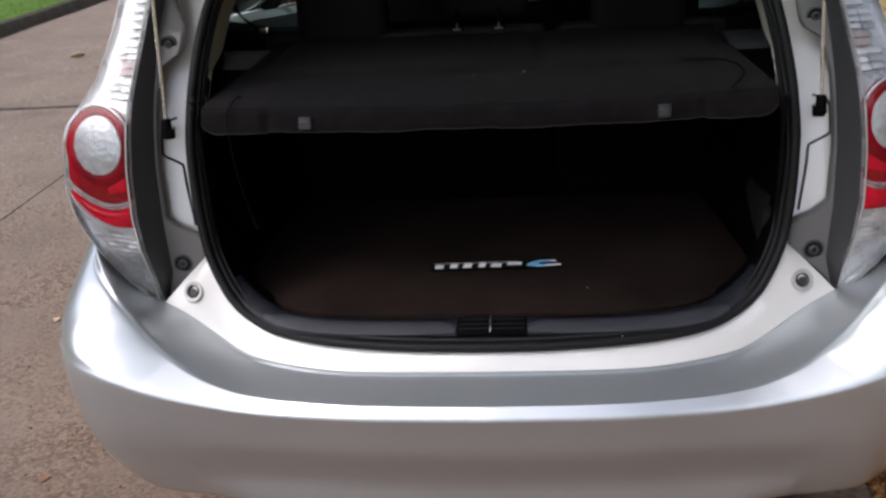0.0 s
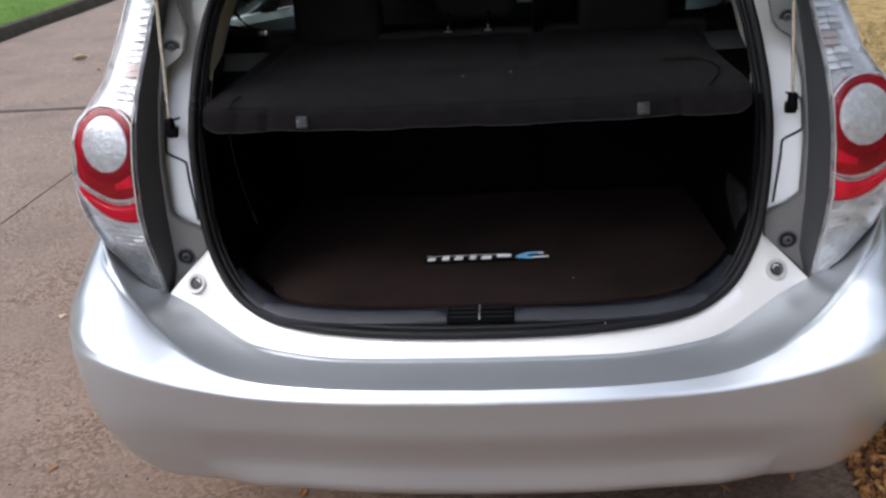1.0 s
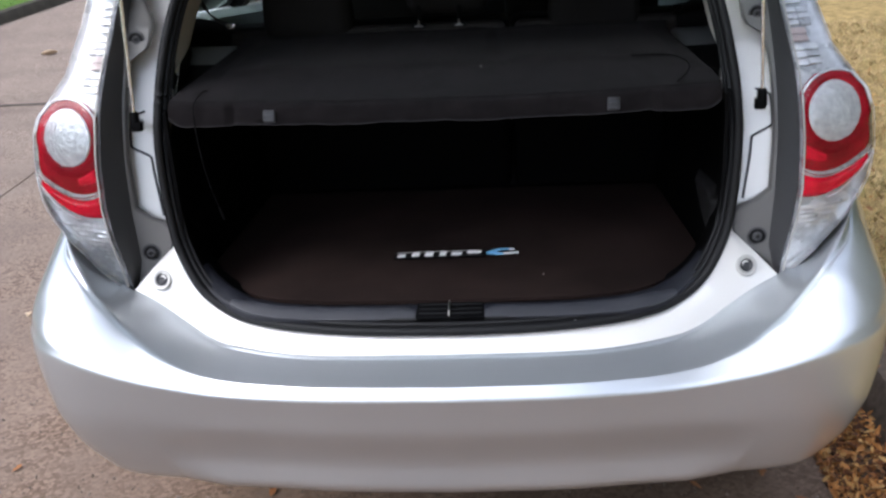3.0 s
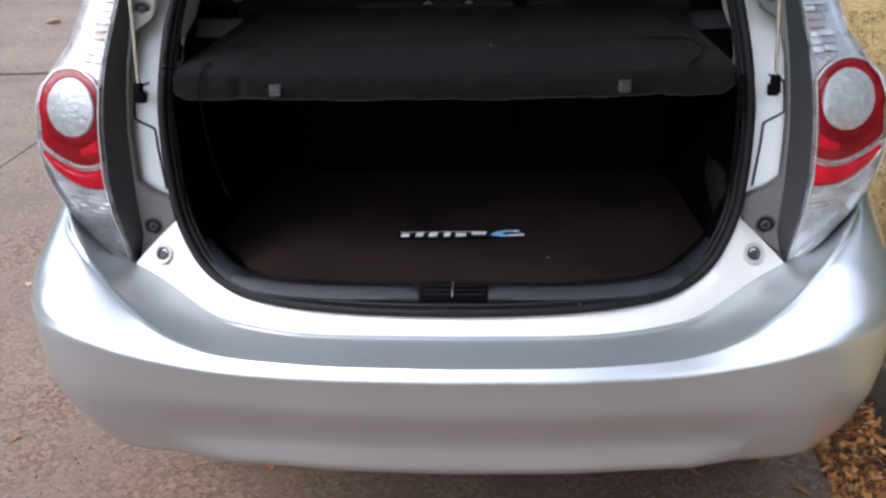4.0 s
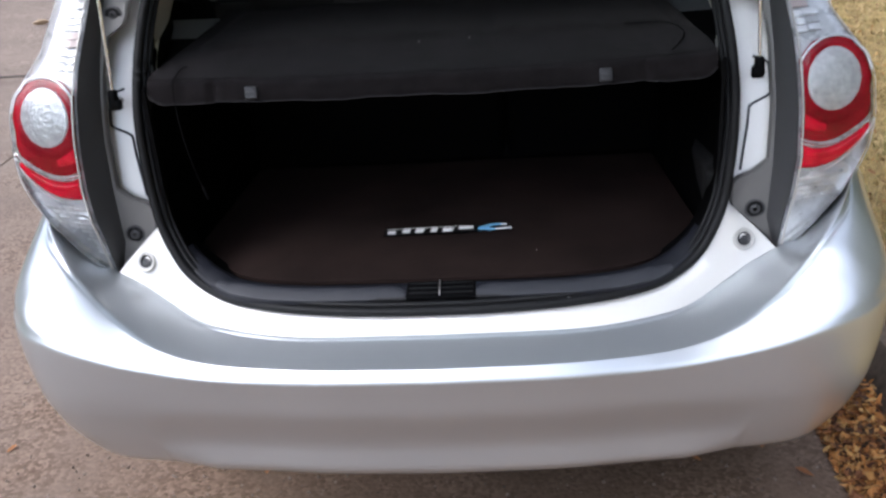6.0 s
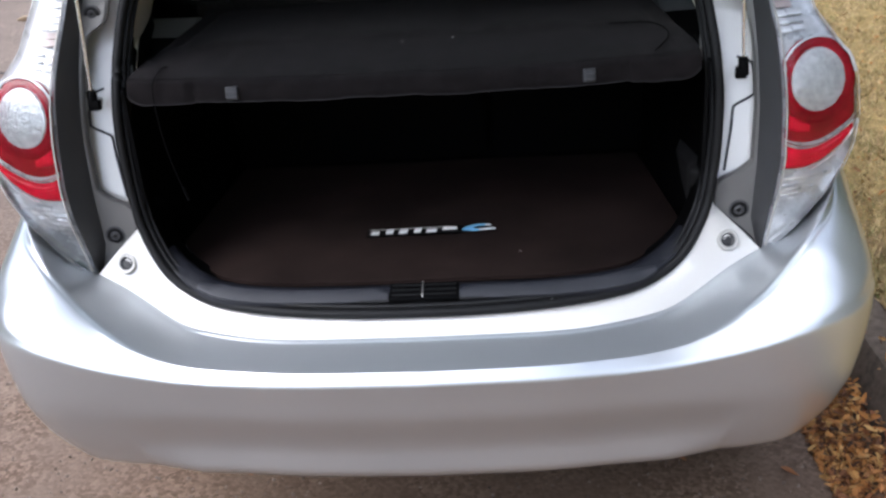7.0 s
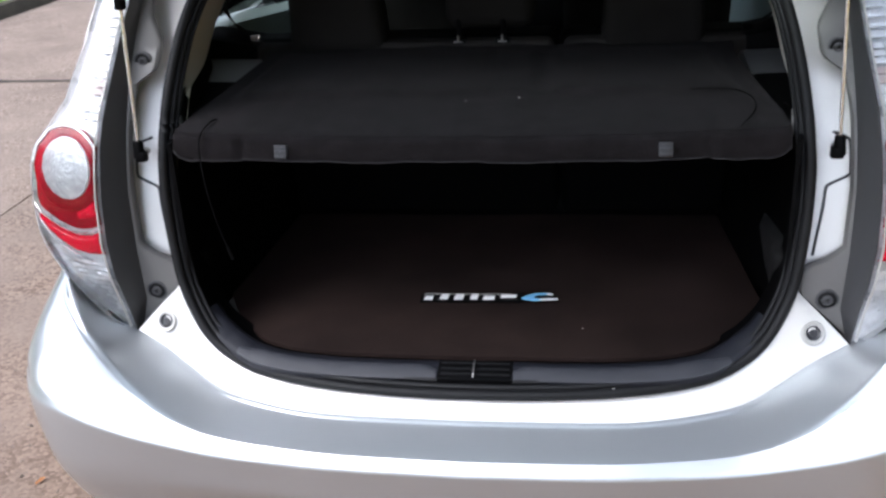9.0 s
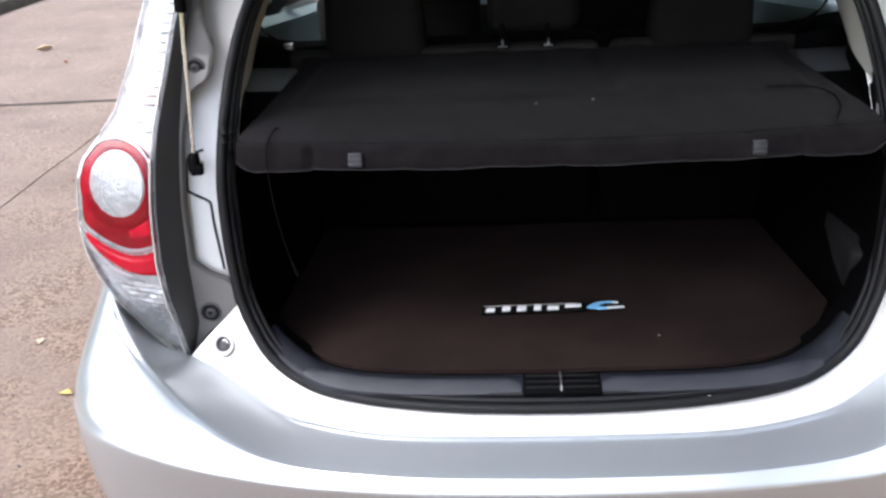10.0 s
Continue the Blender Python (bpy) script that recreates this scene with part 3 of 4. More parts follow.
    # wheels
    for y in (.88, 3.32):
        m = Matrix.Translation((s * .685, y, .295)) @ Matrix.Rotation(radians(90 * s), 4, "Y")
        wheel = part("wheel", lathe([(.20, -.09), (.275, -.088), (.294, -.06), (.295, .06), (.275, .088), (.20, .09)], m, 40), TYRE, car, "black tyre on a silver wheel")
        part("rim", lathe([(.20, .07), (.195, .094), (.17, .09), (.06, .07), (.04, .095), (.02, .095)], m, 30), DULL_METAL, wheel)

# roof, bonnet, windscreen and floor pan
ROOF_Y = [(.42, 1.452), (.8, 1.462), (1.4, 1.47), (2.05, 1.44)]
rows = [[(x, y, at_z(ROOF_Y, y) - .045 * (x / .585) ** 2) for x in np.linspace(-.585, .585, 13)] for y in np.linspace(.42, 2.05, 12)]
part("roof", slab_of(rows, .02), SILVER, car)
rows = [[(x, y, at_z(ROOF_Y, y) - .034 - .045 * (x / .585) ** 2) for x in np.linspace(-.575, .575, 13)] for y in np.linspace(.50, 2.03, 12)]
part("headliner", slab_of(rows, .008), PALE_TRIM, car, "pale grey fabric headliner")
rows = [[(x * w, y, z - .03 * x * x) for x in np.linspace(-1, 1, 9)] for y, z, w in ((2.05, 1.438, .58), (2.5, 1.22, .66), (2.98, .985, .72))]
part("windscreen", sheet(rows, .004), GLASS, car)
rows = [[(x * w, y, z - .05 * x * x) for x in np.linspace(-1, 1, 9)] for y, z, w in ((2.98, .985, .74), (3.4, .92, .74), (3.75, .80, .70), (3.88, .62, .62), (3.92, .40, .60), (3.86, .25, .58))]
part("bonnet", sheet(rows, .004), SILVER, car)
part("floor_pan", box((0, 2.15, .30), (1.20, 3.1, .05), .01), TRIM_BLACK, car)
part("dashboard", box((0, 2.55, .92), (1.3, .45, .18), .05), TRIM_BLACK, car)
part("cabin_floor", box((0, 1.75, .36), (1.28, 1.8, .04), .01), CARPET, car)
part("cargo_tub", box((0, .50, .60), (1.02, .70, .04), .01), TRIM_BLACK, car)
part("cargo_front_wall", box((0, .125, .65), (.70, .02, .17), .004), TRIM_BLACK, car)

# open tailgate above, hinged at the roof
rows, hinge = [], Vector((0, .46, 1.462))
for k in np.linspace(0, 1, 14):
    w = .56 + .06 * math.sin(k * math.pi)
    y, z = hinge.y - .80 * k, hinge.z + .31 * k - .10 * math.sin(k * math.pi * .9)
    rows.append([(x * w, y, z + .03 * x * x) for x in np.linspace(-1, 1, 9)])
tailgate = part("tailgate", sheet(rows[7:], .05), SILVER, car, "open tailgate raised on its gas struts")
part("tailgate_lining", sheet([[(x * .86, y, z - .058) for x, y, z in row] for row in rows[8:-1]], .01), TRIM_BLACK, tailgate)
part("tailgate_header", sheet(rows[:3], .03), SILVER, tailgate)
part("rear_window", sheet([row[1:-1] for row in rows[2:8]], .004), GLASS, tailgate, "rear window in the raised tailgate")
for side in (slice(0, 2), slice(-2, None)):
    part("window_frame", sheet([row[side] for row in rows[2:8]], .03), TRIM_BLACK, tailgate)

# sill trim with the latch
TRIM_LINE = [(0, .086), (.06, .086), (.165, .087), (.254, .091), (.343, .101), (.389, .116), (.413, .128), (.437, .143), (.457, .156), (.470, .168)]


def trim_lift(x):
    return float(np.interp(x, (0, .23, .31, .38, .425, .458, .475), (0, 0, .003, .011, .027, .048, .064)))


line = spline(TRIM_LINE, 71)
rows = []
for s in (-1, 1):
    for x, y in (line[::-1] if s < 0 else line[1:]):
        lift = trim_lift(x)
        rows.append(chaikin(np.array([(s * x, y + .003, .745 + lift), (s * x, y + .003, .7565 + lift), (s * x * .99, y + .022, .7665 + lift), (s * x * .98, y + .034, .7685 + lift), (s * x * .975, y + .046, .766 + lift), (s * x * .965, y + .062, .757 + .7 * lift), (s * x * .955, y + .078, .742)]), 2))
scuff = part("sill_trim", sheet(rows), rough_mat("dark_blue_grey_plastic", (.0060, .0066, .0105), (.0100, .0108, .0160), .52, 0, 15, .3, 1200, spec=.28), car, "dark navy-grey plastic sill trim")
SCUFF_GREY = rough_mat("grey_scuff_plastic", (.021, .022, .028), (.030, .031, .038), .48, 0, 15, .3, 1200, spec=.35)
for s in (-1, 1):
    rows = []
    for x, y in line:
        if .054 < x < .408:
            lift = trim_lift(x)
            end = min(1.0, (x - .052) / .030, (.412 - x) / .05) ** .45
            rows.append(chaikin(np.array([(s * x + .004, y + .002, .7545 + lift), (s * x + .004, y + .001, .7590 + lift), (s * x * .995 + .004, y - .002 + .022 * end, .7580 + .0132 * end + lift), (s * x * .992 + .004, y + .001 + .026 * end, .7575 + .0142 * end + lift), (s * x * .99 + .004, y + .005 + .027 * end, .7500 + .0142 * end + lift)]), 1))
    part("scuff_plate", sheet(rows), SCUFF_GREY, scuff, "grey plastic scuff plate with a rounded end")
part("latch_recess", box((.005, .106, .7605), (.122, .046, .012), .003, Matrix.Rotation(radians(12), 4, "X")), TRIM_BLACK, scuff)
for k in range(3):
    part("latch_slat", box((.005, .094 + .012 * k, .7648 + .0030 * k), (.112, .0036, .003), .0010), RUBBER, scuff)
part("latch_striker", tube([(.003, .084, .764), (.003, .088, .771), (.003, .120, .776), (.003, .124, .770)], .0014, 8), DULL_METAL, scuff, "slim metal latch striker")

# rear seats
def cushion(name, corners, depth, bevel, parent, label="", material=None, taper=0.0):
    """A padded block between two heights: (x0, x1, y0, z0, y1, z1)."""
    x0, x1, ya, za, yb, zb = corners
    bm = bmesh.new()
    bmesh.ops.create_cube(bm, size=1)
    up = Vector((0, yb - ya, zb - za))
    ahead = Vector((0, depth, 0))
    for v in bm.verts:
        v.co = Vector(((x0 + x1) / 2 + v.co.x * (x1 - x0) * (1 - taper * (v.co.z + .5)), ya, za)) + up * (v.co.z + .5) + ahead * (v.co.y + .5)
    bmesh.ops.bevel(bm, geom=bm.edges[:], offset=bevel, segments=4, profile=.5, affect="EDGES")
    return part(name, bm, material or SEAT_FABRIC, parent, label)


seat = part("rear_seat", box((0, .98, .58), (1.22, .42, .2), .05), SEAT_FABRIC, car, "black fabric rear seat")
SEAT_CLOTH = rough_mat("dark_grey_seat_cloth", (.020, .0185, .0172), (.038, .0355, .033), .95, 0, 20, .8, 700)
cushion("seat_shoulder", (-.52, .118, .672, 1.130, .655, 1.180), .11, .018, seat, "dark grey cloth seat shoulder", SEAT_CLOTH)
cushion("seat_shoulder", (.137, .52, .672, 1.130, .655, 1.180), .11, .018, seat, "dark grey cloth seat shoulder", SEAT_CLOTH)
# Added plug that stops cabin light leaking under the seat backs.
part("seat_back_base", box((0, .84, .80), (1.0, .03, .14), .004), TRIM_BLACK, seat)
# Seat backs near black too: the shade under the shelf is in the colour.
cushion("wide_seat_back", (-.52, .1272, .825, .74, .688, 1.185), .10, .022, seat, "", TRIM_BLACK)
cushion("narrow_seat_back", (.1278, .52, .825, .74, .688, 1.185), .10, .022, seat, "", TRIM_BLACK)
for x0, x1, z0, z1 in ((-.414, -.214, 1.157, 1.42), (.208, .408, 1.153, 1.40), (-.098, .082, 1.197, 1.36)):
    head = cushion("headrest", (x0, x1, .682 if z0 > 1.19 else .652, z0, .649 if z0 > 1.19 else .622, z1), .10, .030, seat, "black fabric headrest", None, .16 if z0 < 1.19 else .05)
    if z0 > 1.19:
        for x in (-.069, .018):
            part("headrest_post", tube([(x, .684, 1.17), (x, .684, 1.23)], .0055, 8), TRIM_BLACK, head)
            part("post_guide", box((x, .670, 1.180), (.030, .024, .010), .004), TRIM_BLACK, head)
            part("post_collar", box((x, .654, 1.180), (.018, .003, .003), .001, None, tube([(x, .655, 1.180), (x, .659, 1.192)], .0022, 8)), rough_mat("worn_post_metal", (.16, .155, .15), (.26, .25, .24), .35, .8, 60, .1, 400), head)
for s in (-1, 1):
    front = part("front_seat", box((s * .36, 1.95, .62), (.5, .5, .2), .06), SEAT_FABRIC, car)
    cushion("seat_back", (s * .36 - .24, s * .36 + .24, 1.75, .62, 1.60, 1.16), .12, .05, front)
    cushion("headrest", (s * .36 - .13, s * .36 + .13, 1.57, 1.20, 1.54, 1.38), .09, .03, front)

# ---------------------------------------------------------------- cargo mat with emblem
mat_thing = thing("cargo_mat", (0, .45, .765), "dark brown carpet cargo mat with an emblem", "mat")
MAT_FRONT = spline([(0, .148), (.14, .149), (.26, .157), (.355, .182), (.405, .222), (.45, .285), (.492, .365)], 31)
rows = []
for k in np.linspace(0, 1, 40):
    row = []
    for s in (-1, 1):
        for i, (x, y) in (list(enumerate(MAT_FRONT))[::-1] if s < 0 else list(enumerate(MAT_FRONT))[1:]):
            u = i / 30
            px, py = x * (1 - k) + .466 * u * k, y * (1 - k) + .775 * k
            row.append((s * px, py, .7665 + .0022 * noise.noise((s * px * 5, py * 6, 0)) + .0008 * noise.noise((s * px * 23, py * 23, 3))))
    rows.append(row)
part("carpet", slab_of(rows, .008), CARPET, mat_thing)
EMB = Matrix.Translation((.0078, .3520, .7715)) @ Matrix.Rotation(radians(1.6), 4, "Z")


def emblem_piece(name, outline, material, lift):
    bm = bmesh.new()
    lo = [bm.verts.new(EMB @ Vector((x, y, 0))) for x, y in outline]
    hi = [bm.verts.new(EMB @ Vector((x, y, lift))) for x, y in outline]
    n = len(outline)
    for i in range(n):
        bm.faces.new((lo[i], lo[(i + 1) % n], hi[(i + 1) % n], hi[i]))
    bm.faces.new(hi)
    bm.faces.new(lo[::-1])
    return part(name, bm, material, backing, smooth=False)


backing = part("emblem_backing", box((-.034, .0005, 0), (.188, .033, .002)), EMBLEM_BLACK, mat_thing, "black strip with silver bars and a blue fork shape")
backing.data.transform(EMB)
for x0, x1, y0, y1 in ((-.121, -.106, -.0105, .002), (-.092, -.078, -.0085, .0085), (-.066, -.050, -.0095, .0075), (-.036, -.0235, -.0090, .0090), (-.012, .008, -.0095, .0030), (.020, .048, -.0020, .0075)):
    skew = .003
    emblem_piece("silver_bar", [(x0, y0), (x1, y0), (x1 + skew * (y1 - y0) / .021, y1), (x0 + skew * (y1 - y0) / .021, y1)], EMBLEM_WHITE, .003)
emblem_piece("pale_edge", [(-.124, .0118), (.04, .0118), (.04, .0128), (-.124, .0128)], STOP_RIM, .002)
emblem_piece("fork_backing", [(.050, -.0125), (.122, -.0125), (.116, .0155), (.084, .0155), (.060, .006)], EMBLEM_BLACK, .001)
emblem_piece("blue_shape", [(.058, -.0060), (.066, -.0105), (.078, -.0128), (.092, -.0125), (.092, -.0085), (.084, -.0065), (.0795, -.0010), (.082, .0045), (.090, .0085), (.104, .0100), (.108, .0135), (.100, .0150), (.084, .0135), (.072, .0080), (.062, -.0010)], EMBLEM_BLUE, .003)
emblem_piece("silver_prong", [(.092, -.0125), (.110, -.0115), (.124, -.0090), (.124, -.0060), (.108, -.0070), (.092, -.0085)], EMBLEM_WHITE, .003)
emblem_piece("silver_prong", [(.104, .0098), (.114, .0070), (.116, .0105), (.108, .0135)], EMBLEM_WHITE, .003)
part("lint", box((.177, .247, .7685), (.003, .002, .001), .0003), STOP_RIM, mat_thing)

# ---------------------------------------------------------------- parcel shelf
hem, ridge = [], []
shelf = thing("parcel_shelf", (0, .40, 1.13), "charcoal fabric parcel shelf folded over behind the rear seats", "parcel shelf")
rows = []


def raised(x, y):
    """The two stiff boards under the cloth, with a shallow valley between them."""
    def soft(v):
        return min(1, max(0, v / .022 + .5))
    return .009 * soft(y - .352) * soft(.435 - abs(x)) * (1 - .75 * soft(.016 - abs(x - .111)))


for x in np.linspace(-1, 1, 121):
    ax = abs(x)
    half = .480
    sag = .011 * (1 - ax ** 2)
    edge = .006 * max(0, (ax - .94) / .06) ** 2 + .004 * ax ** 4
    rise = .013 * max(0, (ax - .95) / .05) ** 2
    low = -.0035 * min(1, max(0, (ax - .755) / .012))
    dent = .010 * math.exp(-((ax - .758) / .011) ** 2)
    z0 = 1.108 - sag
    sec = [(x * half * .95, .662, 1.171), (x * half * .95, .63, 1.168)] + [(x * half * (.93 + .05 * (.64 - y) / .34), y, 1.165 - .047 * (.60 - y) * (y < .60) + raised(x * half, y)) for y in (.60, .52, .45, .40, .375, .36, .345, .33)]
    sec += [(x * half * .985, .300, 1.149), (x * half, .225 + edge * .5, 1.1450 - sag * .6), (x * half, .191 + edge + dent * .4, 1.1425 - sag), (x * half, .182 + edge + dent, 1.1385 - sag), (x * half, .178 + edge + dent, z0 + .018 + rise * .4), (x * half, .173 + edge + dent, z0 + rise + low), (x * half, .181 + edge, z0 - .003 + rise + low), (x * half * .99, .30, 1.118), (x * half * .94, .62, 1.140)]
    sec = np.array(sec)
    sec[:, 2] += [.003 * noise.noise((x * 6, p[1] * 9, 2)) + .0018 * noise.noise((x * 22, p[1] * 22, 5)) for p in sec]
    hem.append(sec[15] + (0, -.001, -.001))
    ridge.append(sec[12] + (0, -.0012, .0004))
    rows.append(chaikin(sec, 1))
part("shelf_panel", sheet(rows), FABRIC, shelf)
part("shelf_ridge", tube(ridge, .0007, 6), FABRIC, shelf, "faint worn ridge along the front edge")
part("shelf_hem", tube(hem, .0014, 6), rough_mat("grey_hem", (.016, .015, .016), (.028, .026, .027), .9, 0, 80, .5, 900), shelf, "thin stitched fabric hem")
for x in (-.298, .297):
    part("shelf_clip", box((x, .1755, 1.114), (.021, .008, .022), .003, Matrix.Rotation(radians(-14), 4, "X")), CLIP_GREY, shelf, "small grey plastic clip")
    for dz in (-.006, .002, .009):
        part("clip_ridge", box((x, .1695 + .25 * dz, 1.115 + dz), (.020, .003, .0025), .0008, Matrix.Rotation(radians(-14), 4, "X")), CLIP_GREY, shelf)
part("hanging_cord", tube(spline([(-.424, .246, 1.1475), (-.428, .238, 1.149), (-.430, .215, 1.147), (-.430, .176, 1.138), (-.430, .168, 1.11), (-.427, .168, 1.05), (-.419, .174, .985), (-.409, .180, .938)], 34), .0013, 6), TRIM_BLACK, shelf, "thin black hanging cord")
part("cord_end", tube([(-.411, .179, .948), (-.406, .182, .924)], .0030, 8), TRIM_BLACK, shelf, "small black cord end")
part("loose_cord", tube(spline([(.348, .351, 1.160), (.385, .347, 1.161), (.421, .340, 1.160), (.441, .307, 1.155), (.435, .256, 1.150), (.404, .185, 1.146)], 26), .0011, 6), TRIM_BLACK, shelf, "loose black cord lying in a curve")
part("lint", box((.070, .333, 1.1545), (.0020, .0020, .0014), .0005), EMBLEM_WHITE, shelf)
part("lint", box((-.020, .325, 1.1525), (.0013, .0013, .0012), .0003), EMBLEM_WHITE, shelf)

# ---------------------------------------------------------------- ground


def stone_mat(name, dark, light, pebble, scale, bump):
    """Exposed aggregate: stains, small stones of many tones, and grit."""
    m = rough_mat(name, dark, light, .9, 0, 1.6, bump, 70)
    nt = m.node_tree
    p, ramp = nt.nodes["Principled BSDF"], next(n for n in nt.nodes if n.type == "VALTORGB")
    tc = next(n for n in nt.nodes if n.type == "TEX_COORD")
    cell = nt.nodes.new("ShaderNodeTexVoronoi")
    cell.inputs["Scale"].default_value = scale
    patch = nt.nodes.new("ShaderNodeTexNoise")
    patch.inputs["Scale"].default_value, patch.inputs["Detail"].default_value = 3.5, 6
    for n in (cell, patch):
        nt.links.new(tc.outputs["Object"], n.inputs["Vector"])
    bright = nt.nodes.new("ShaderNodeSeparateColor")
    nt.links.new(cell.outputs["Color"], bright.inputs["Color"])
    tone = nt.nodes.new("ShaderNodeValToRGB")
    tone.color_ramp.elements[0].color, tone.color_ramp.elements[1].color = (*pebble[0], 1), (*pebble[1], 1)
    nt.links.new(bright.outputs["Red"], tone.inputs["Fac"])
    where = nt.nodes.new("ShaderNodeValToRGB")
    where.color_ramp.elements[0].position, where.color_ramp.elements[1].position = .38, .62
    where.color_ramp.elements[0].color, where.color_ramp.elements[1].color = (.10, .10, .10, 1), (.62, .62, .62, 1)
    nt.links.new(patch.outputs["Fac"], where.inputs["Fac"])
    mix = nt.nodes.new("ShaderNodeMix")
    mix.data_type = "RGBA"
    nt.links.new(where.outputs["Color"], mix.inputs["Factor"])
    nt.links.new(ramp.outputs["Color"], mix.inputs[6])
    nt.links.new(tone.outputs["Color"], mix.inputs[7])
    # dirt washed towards the gutter side, with the kerbside shade put into the same darkening
    sep, amount, uneven, soil = nt.nodes.new("ShaderNodeSeparateXYZ"), nt.nodes.new("ShaderNodeMapRange"), nt.nodes.new("ShaderNodeMath"), nt.nodes.new("ShaderNodeMix")
    nt.links.new(tc.outputs["Object"], sep.inputs[0])
    uneven.operation = "MULTIPLY_ADD"
    uneven.inputs[1].default_value = 2.6
    nt.links.new(patch.outputs["Fac"], uneven.inputs[0])
    nt.links.new(sep.outputs["X"], uneven.inputs[2])
    amount.inputs["From Min"].default_value, amount.inputs["From Max"].default_value = -1.6, .7
    amount.inputs["To Max"].default_value = .9
    nt.links.new(uneven.outputs[0], amount.inputs["Value"])
    soil.data_type, soil.blend_type = "RGBA", "MULTIPLY"
    soil.inputs[7].default_value = (.66, .56, .48, 1)
    nt.links.new(amount.outputs["Result"], soil.inputs["Factor"])
    nt.links.new(mix.outputs[2], soil.inputs[6])
    nt.links.new(soil.outputs[2], p.inputs["Base Color"])
    b = next(n for n in nt.nodes if n.type == "BUMP")
    relief = nt.nodes.new("ShaderNodeBump")
    relief.inputs["Strength"].default_value, relief.inputs["Distance"].default_value = .45, .003
    relief.invert = True
    nt.links.new(cell.outputs["Distance"], relief.inputs["Height"])
    nt.links.new(b.outputs["Normal"], relief.inputs["Normal"])
    nt.links.new(relief.outputs["Normal"], p.inputs["Normal"])
    return m


ROAD = stone_mat("worn_aggregate_road", (.124, .094, .077), (.275, .219, .180), ((.078, .058, .045), (.385, .308, .254)), 95, .8)
KERB = rough_mat("weathered_kerb_concrete", (.040, .031, .024), (.165, .130, .102), .92, 0, 9, 1.0, 45)
KERB_DARK = rough_mat("dark_mossy_kerb", (.035, .032, .024), (.08, .07, .055), .95, 0, 6, .6, 60)
DRY_LAWN = rough_mat("dry_winter_lawn", (.080, .058, .023), (.40, .285, .118), .95, 0, 14, 1.0, 90)
GREEN_LAWN = rough_mat("green_lawn", (.05, .10, .018), (.13, .22, .045), .95, 0, 3, 1.0, 60)
EARTH = rough_mat("soil", (.08, .06, .04), (.14, .11, .07), .95, 0, 1, .5, 40)
ground = part("ground", box((0, 0, -.35), (3000, 3000, .2)), EARTH, smooth=False)
tagged(ground, "bare earth under the street", "ground", kind="structure")


def road_z(x, y):
    return .006 * noise.noise((x * .9, y * .9, 3)) - .010 * max(0, x - .7)


road_ob = part("road", box((-2.35, 0, -.145), (7.2, 400, .25)), EARTH, smooth=False)
tagged(road_ob, "worn brown-grey concrete road with open joints", "road", kind="structure")
SLAB_X = (-5.49, -2.50, 1.09)
SLAB_Y = [5.22 + 6.6 * (k - 6) for k in range(14)]
for x0, x1 in zip(SLAB_X[:-1], SLAB_X[1:]):
    for y0, y1 in zip(SLAB_Y[:-1], SLAB_Y[1:]):
        near = abs(y0 + 2) < 9
        nx, ny = (24, 48) if near else (3, 4)
        gap = .005
        rows = []
        for y in np.linspace(y0 + gap, y1 - gap, ny):
            row = []
            for x in np.linspace(x0 + gap, x1 - gap, nx):
                wob = .012 * noise.noise((x * 2.1, y * 2.1, 7)) if near else 0
                row.append((x + wob * (abs(x - x0) < .1 or abs(x - x1) < .1), y + wob * (abs(y - y0) < .1 or abs(y - y1) < .1), road_z(x, y)))
            rows.append(row)
        part("slab", slab_of(rows, .06), ROAD, road_ob)


def kerb_run(name, x_face, way, label, material):
    rows = []
    for y in np.linspace(-40, 120, 321):
        w = .012 * noise.noise((y * .8, x_face, 2)) + .006 * noise.noise((y * 4, x_face, 5))
        sec = chaikin(np.array([(x_face, y, -.05), (x_face + way * (.01 + w), y, .01), (x_face + way * (.045 + w), y, .118 + w * .6), (x_face + way * .07, y, .128 + w * .5), (x_face + way * .17, y, .130 + w * .5), (x_face + way * .18, y, .05)]), 1)
        rows.append(sec)
    return tagged(part(name, sheet(rows), material), label, "kerb", kind="structure")


# tar squeezed out along the nearest cross joint
rows = [[(x, 5.22 + (side * (.020 + .030 * abs(noise.noise((x * 3.1, side, 4))))) + .05 * noise.noise((x * .9, 0, 8)), .006 + road_z(x, 5.22)) for x in np.linspace(-5.6, -1.75, 76)] for side in (-1, 1)]
part("tar_joint", slab_of(rows, .006), rough_mat("old_tar", (.035, .03, .026), (.10, .085, .072), .9, 0, 12, .5, 80), road_ob, "dark tar strip along a joint")


kerb_run("kerb_near", 1.085, 1, "weathered concrete kerb beside the car", KERB)
kerb_run("kerb_far", -5.48, -1, "dark weathered kerb on the far side of the road", KERB_DARK)


def lawn(name, x0, x1, material, label):
    rows = []
    for x in (x0, *np.linspace(x0 + .08 * np.sign(x1 - x0), x0 + 4 * np.sign(x1 - x0), 30), x1):
        rows.append([(x, y, .118 + .02 * noise.noise((x * 1.3, y * 1.3, 1)) + .012 * noise.noise((x * 6, y * 6, 4)) if abs(x - x0) > .02 else .10) for y in (-200, *np.linspace(-6, 22, 120), 200)])
    return tagged(part(name, sheet(rows), material), label, "lawn", kind="structure")


lawn("lawn_near", 1.245, 200, DRY_LAWN, "dry yellow-brown winter lawn")
lawn("lawn_far", -5.64, -200, GREEN_LAWN, "bright green lawn beyond the far kerb")


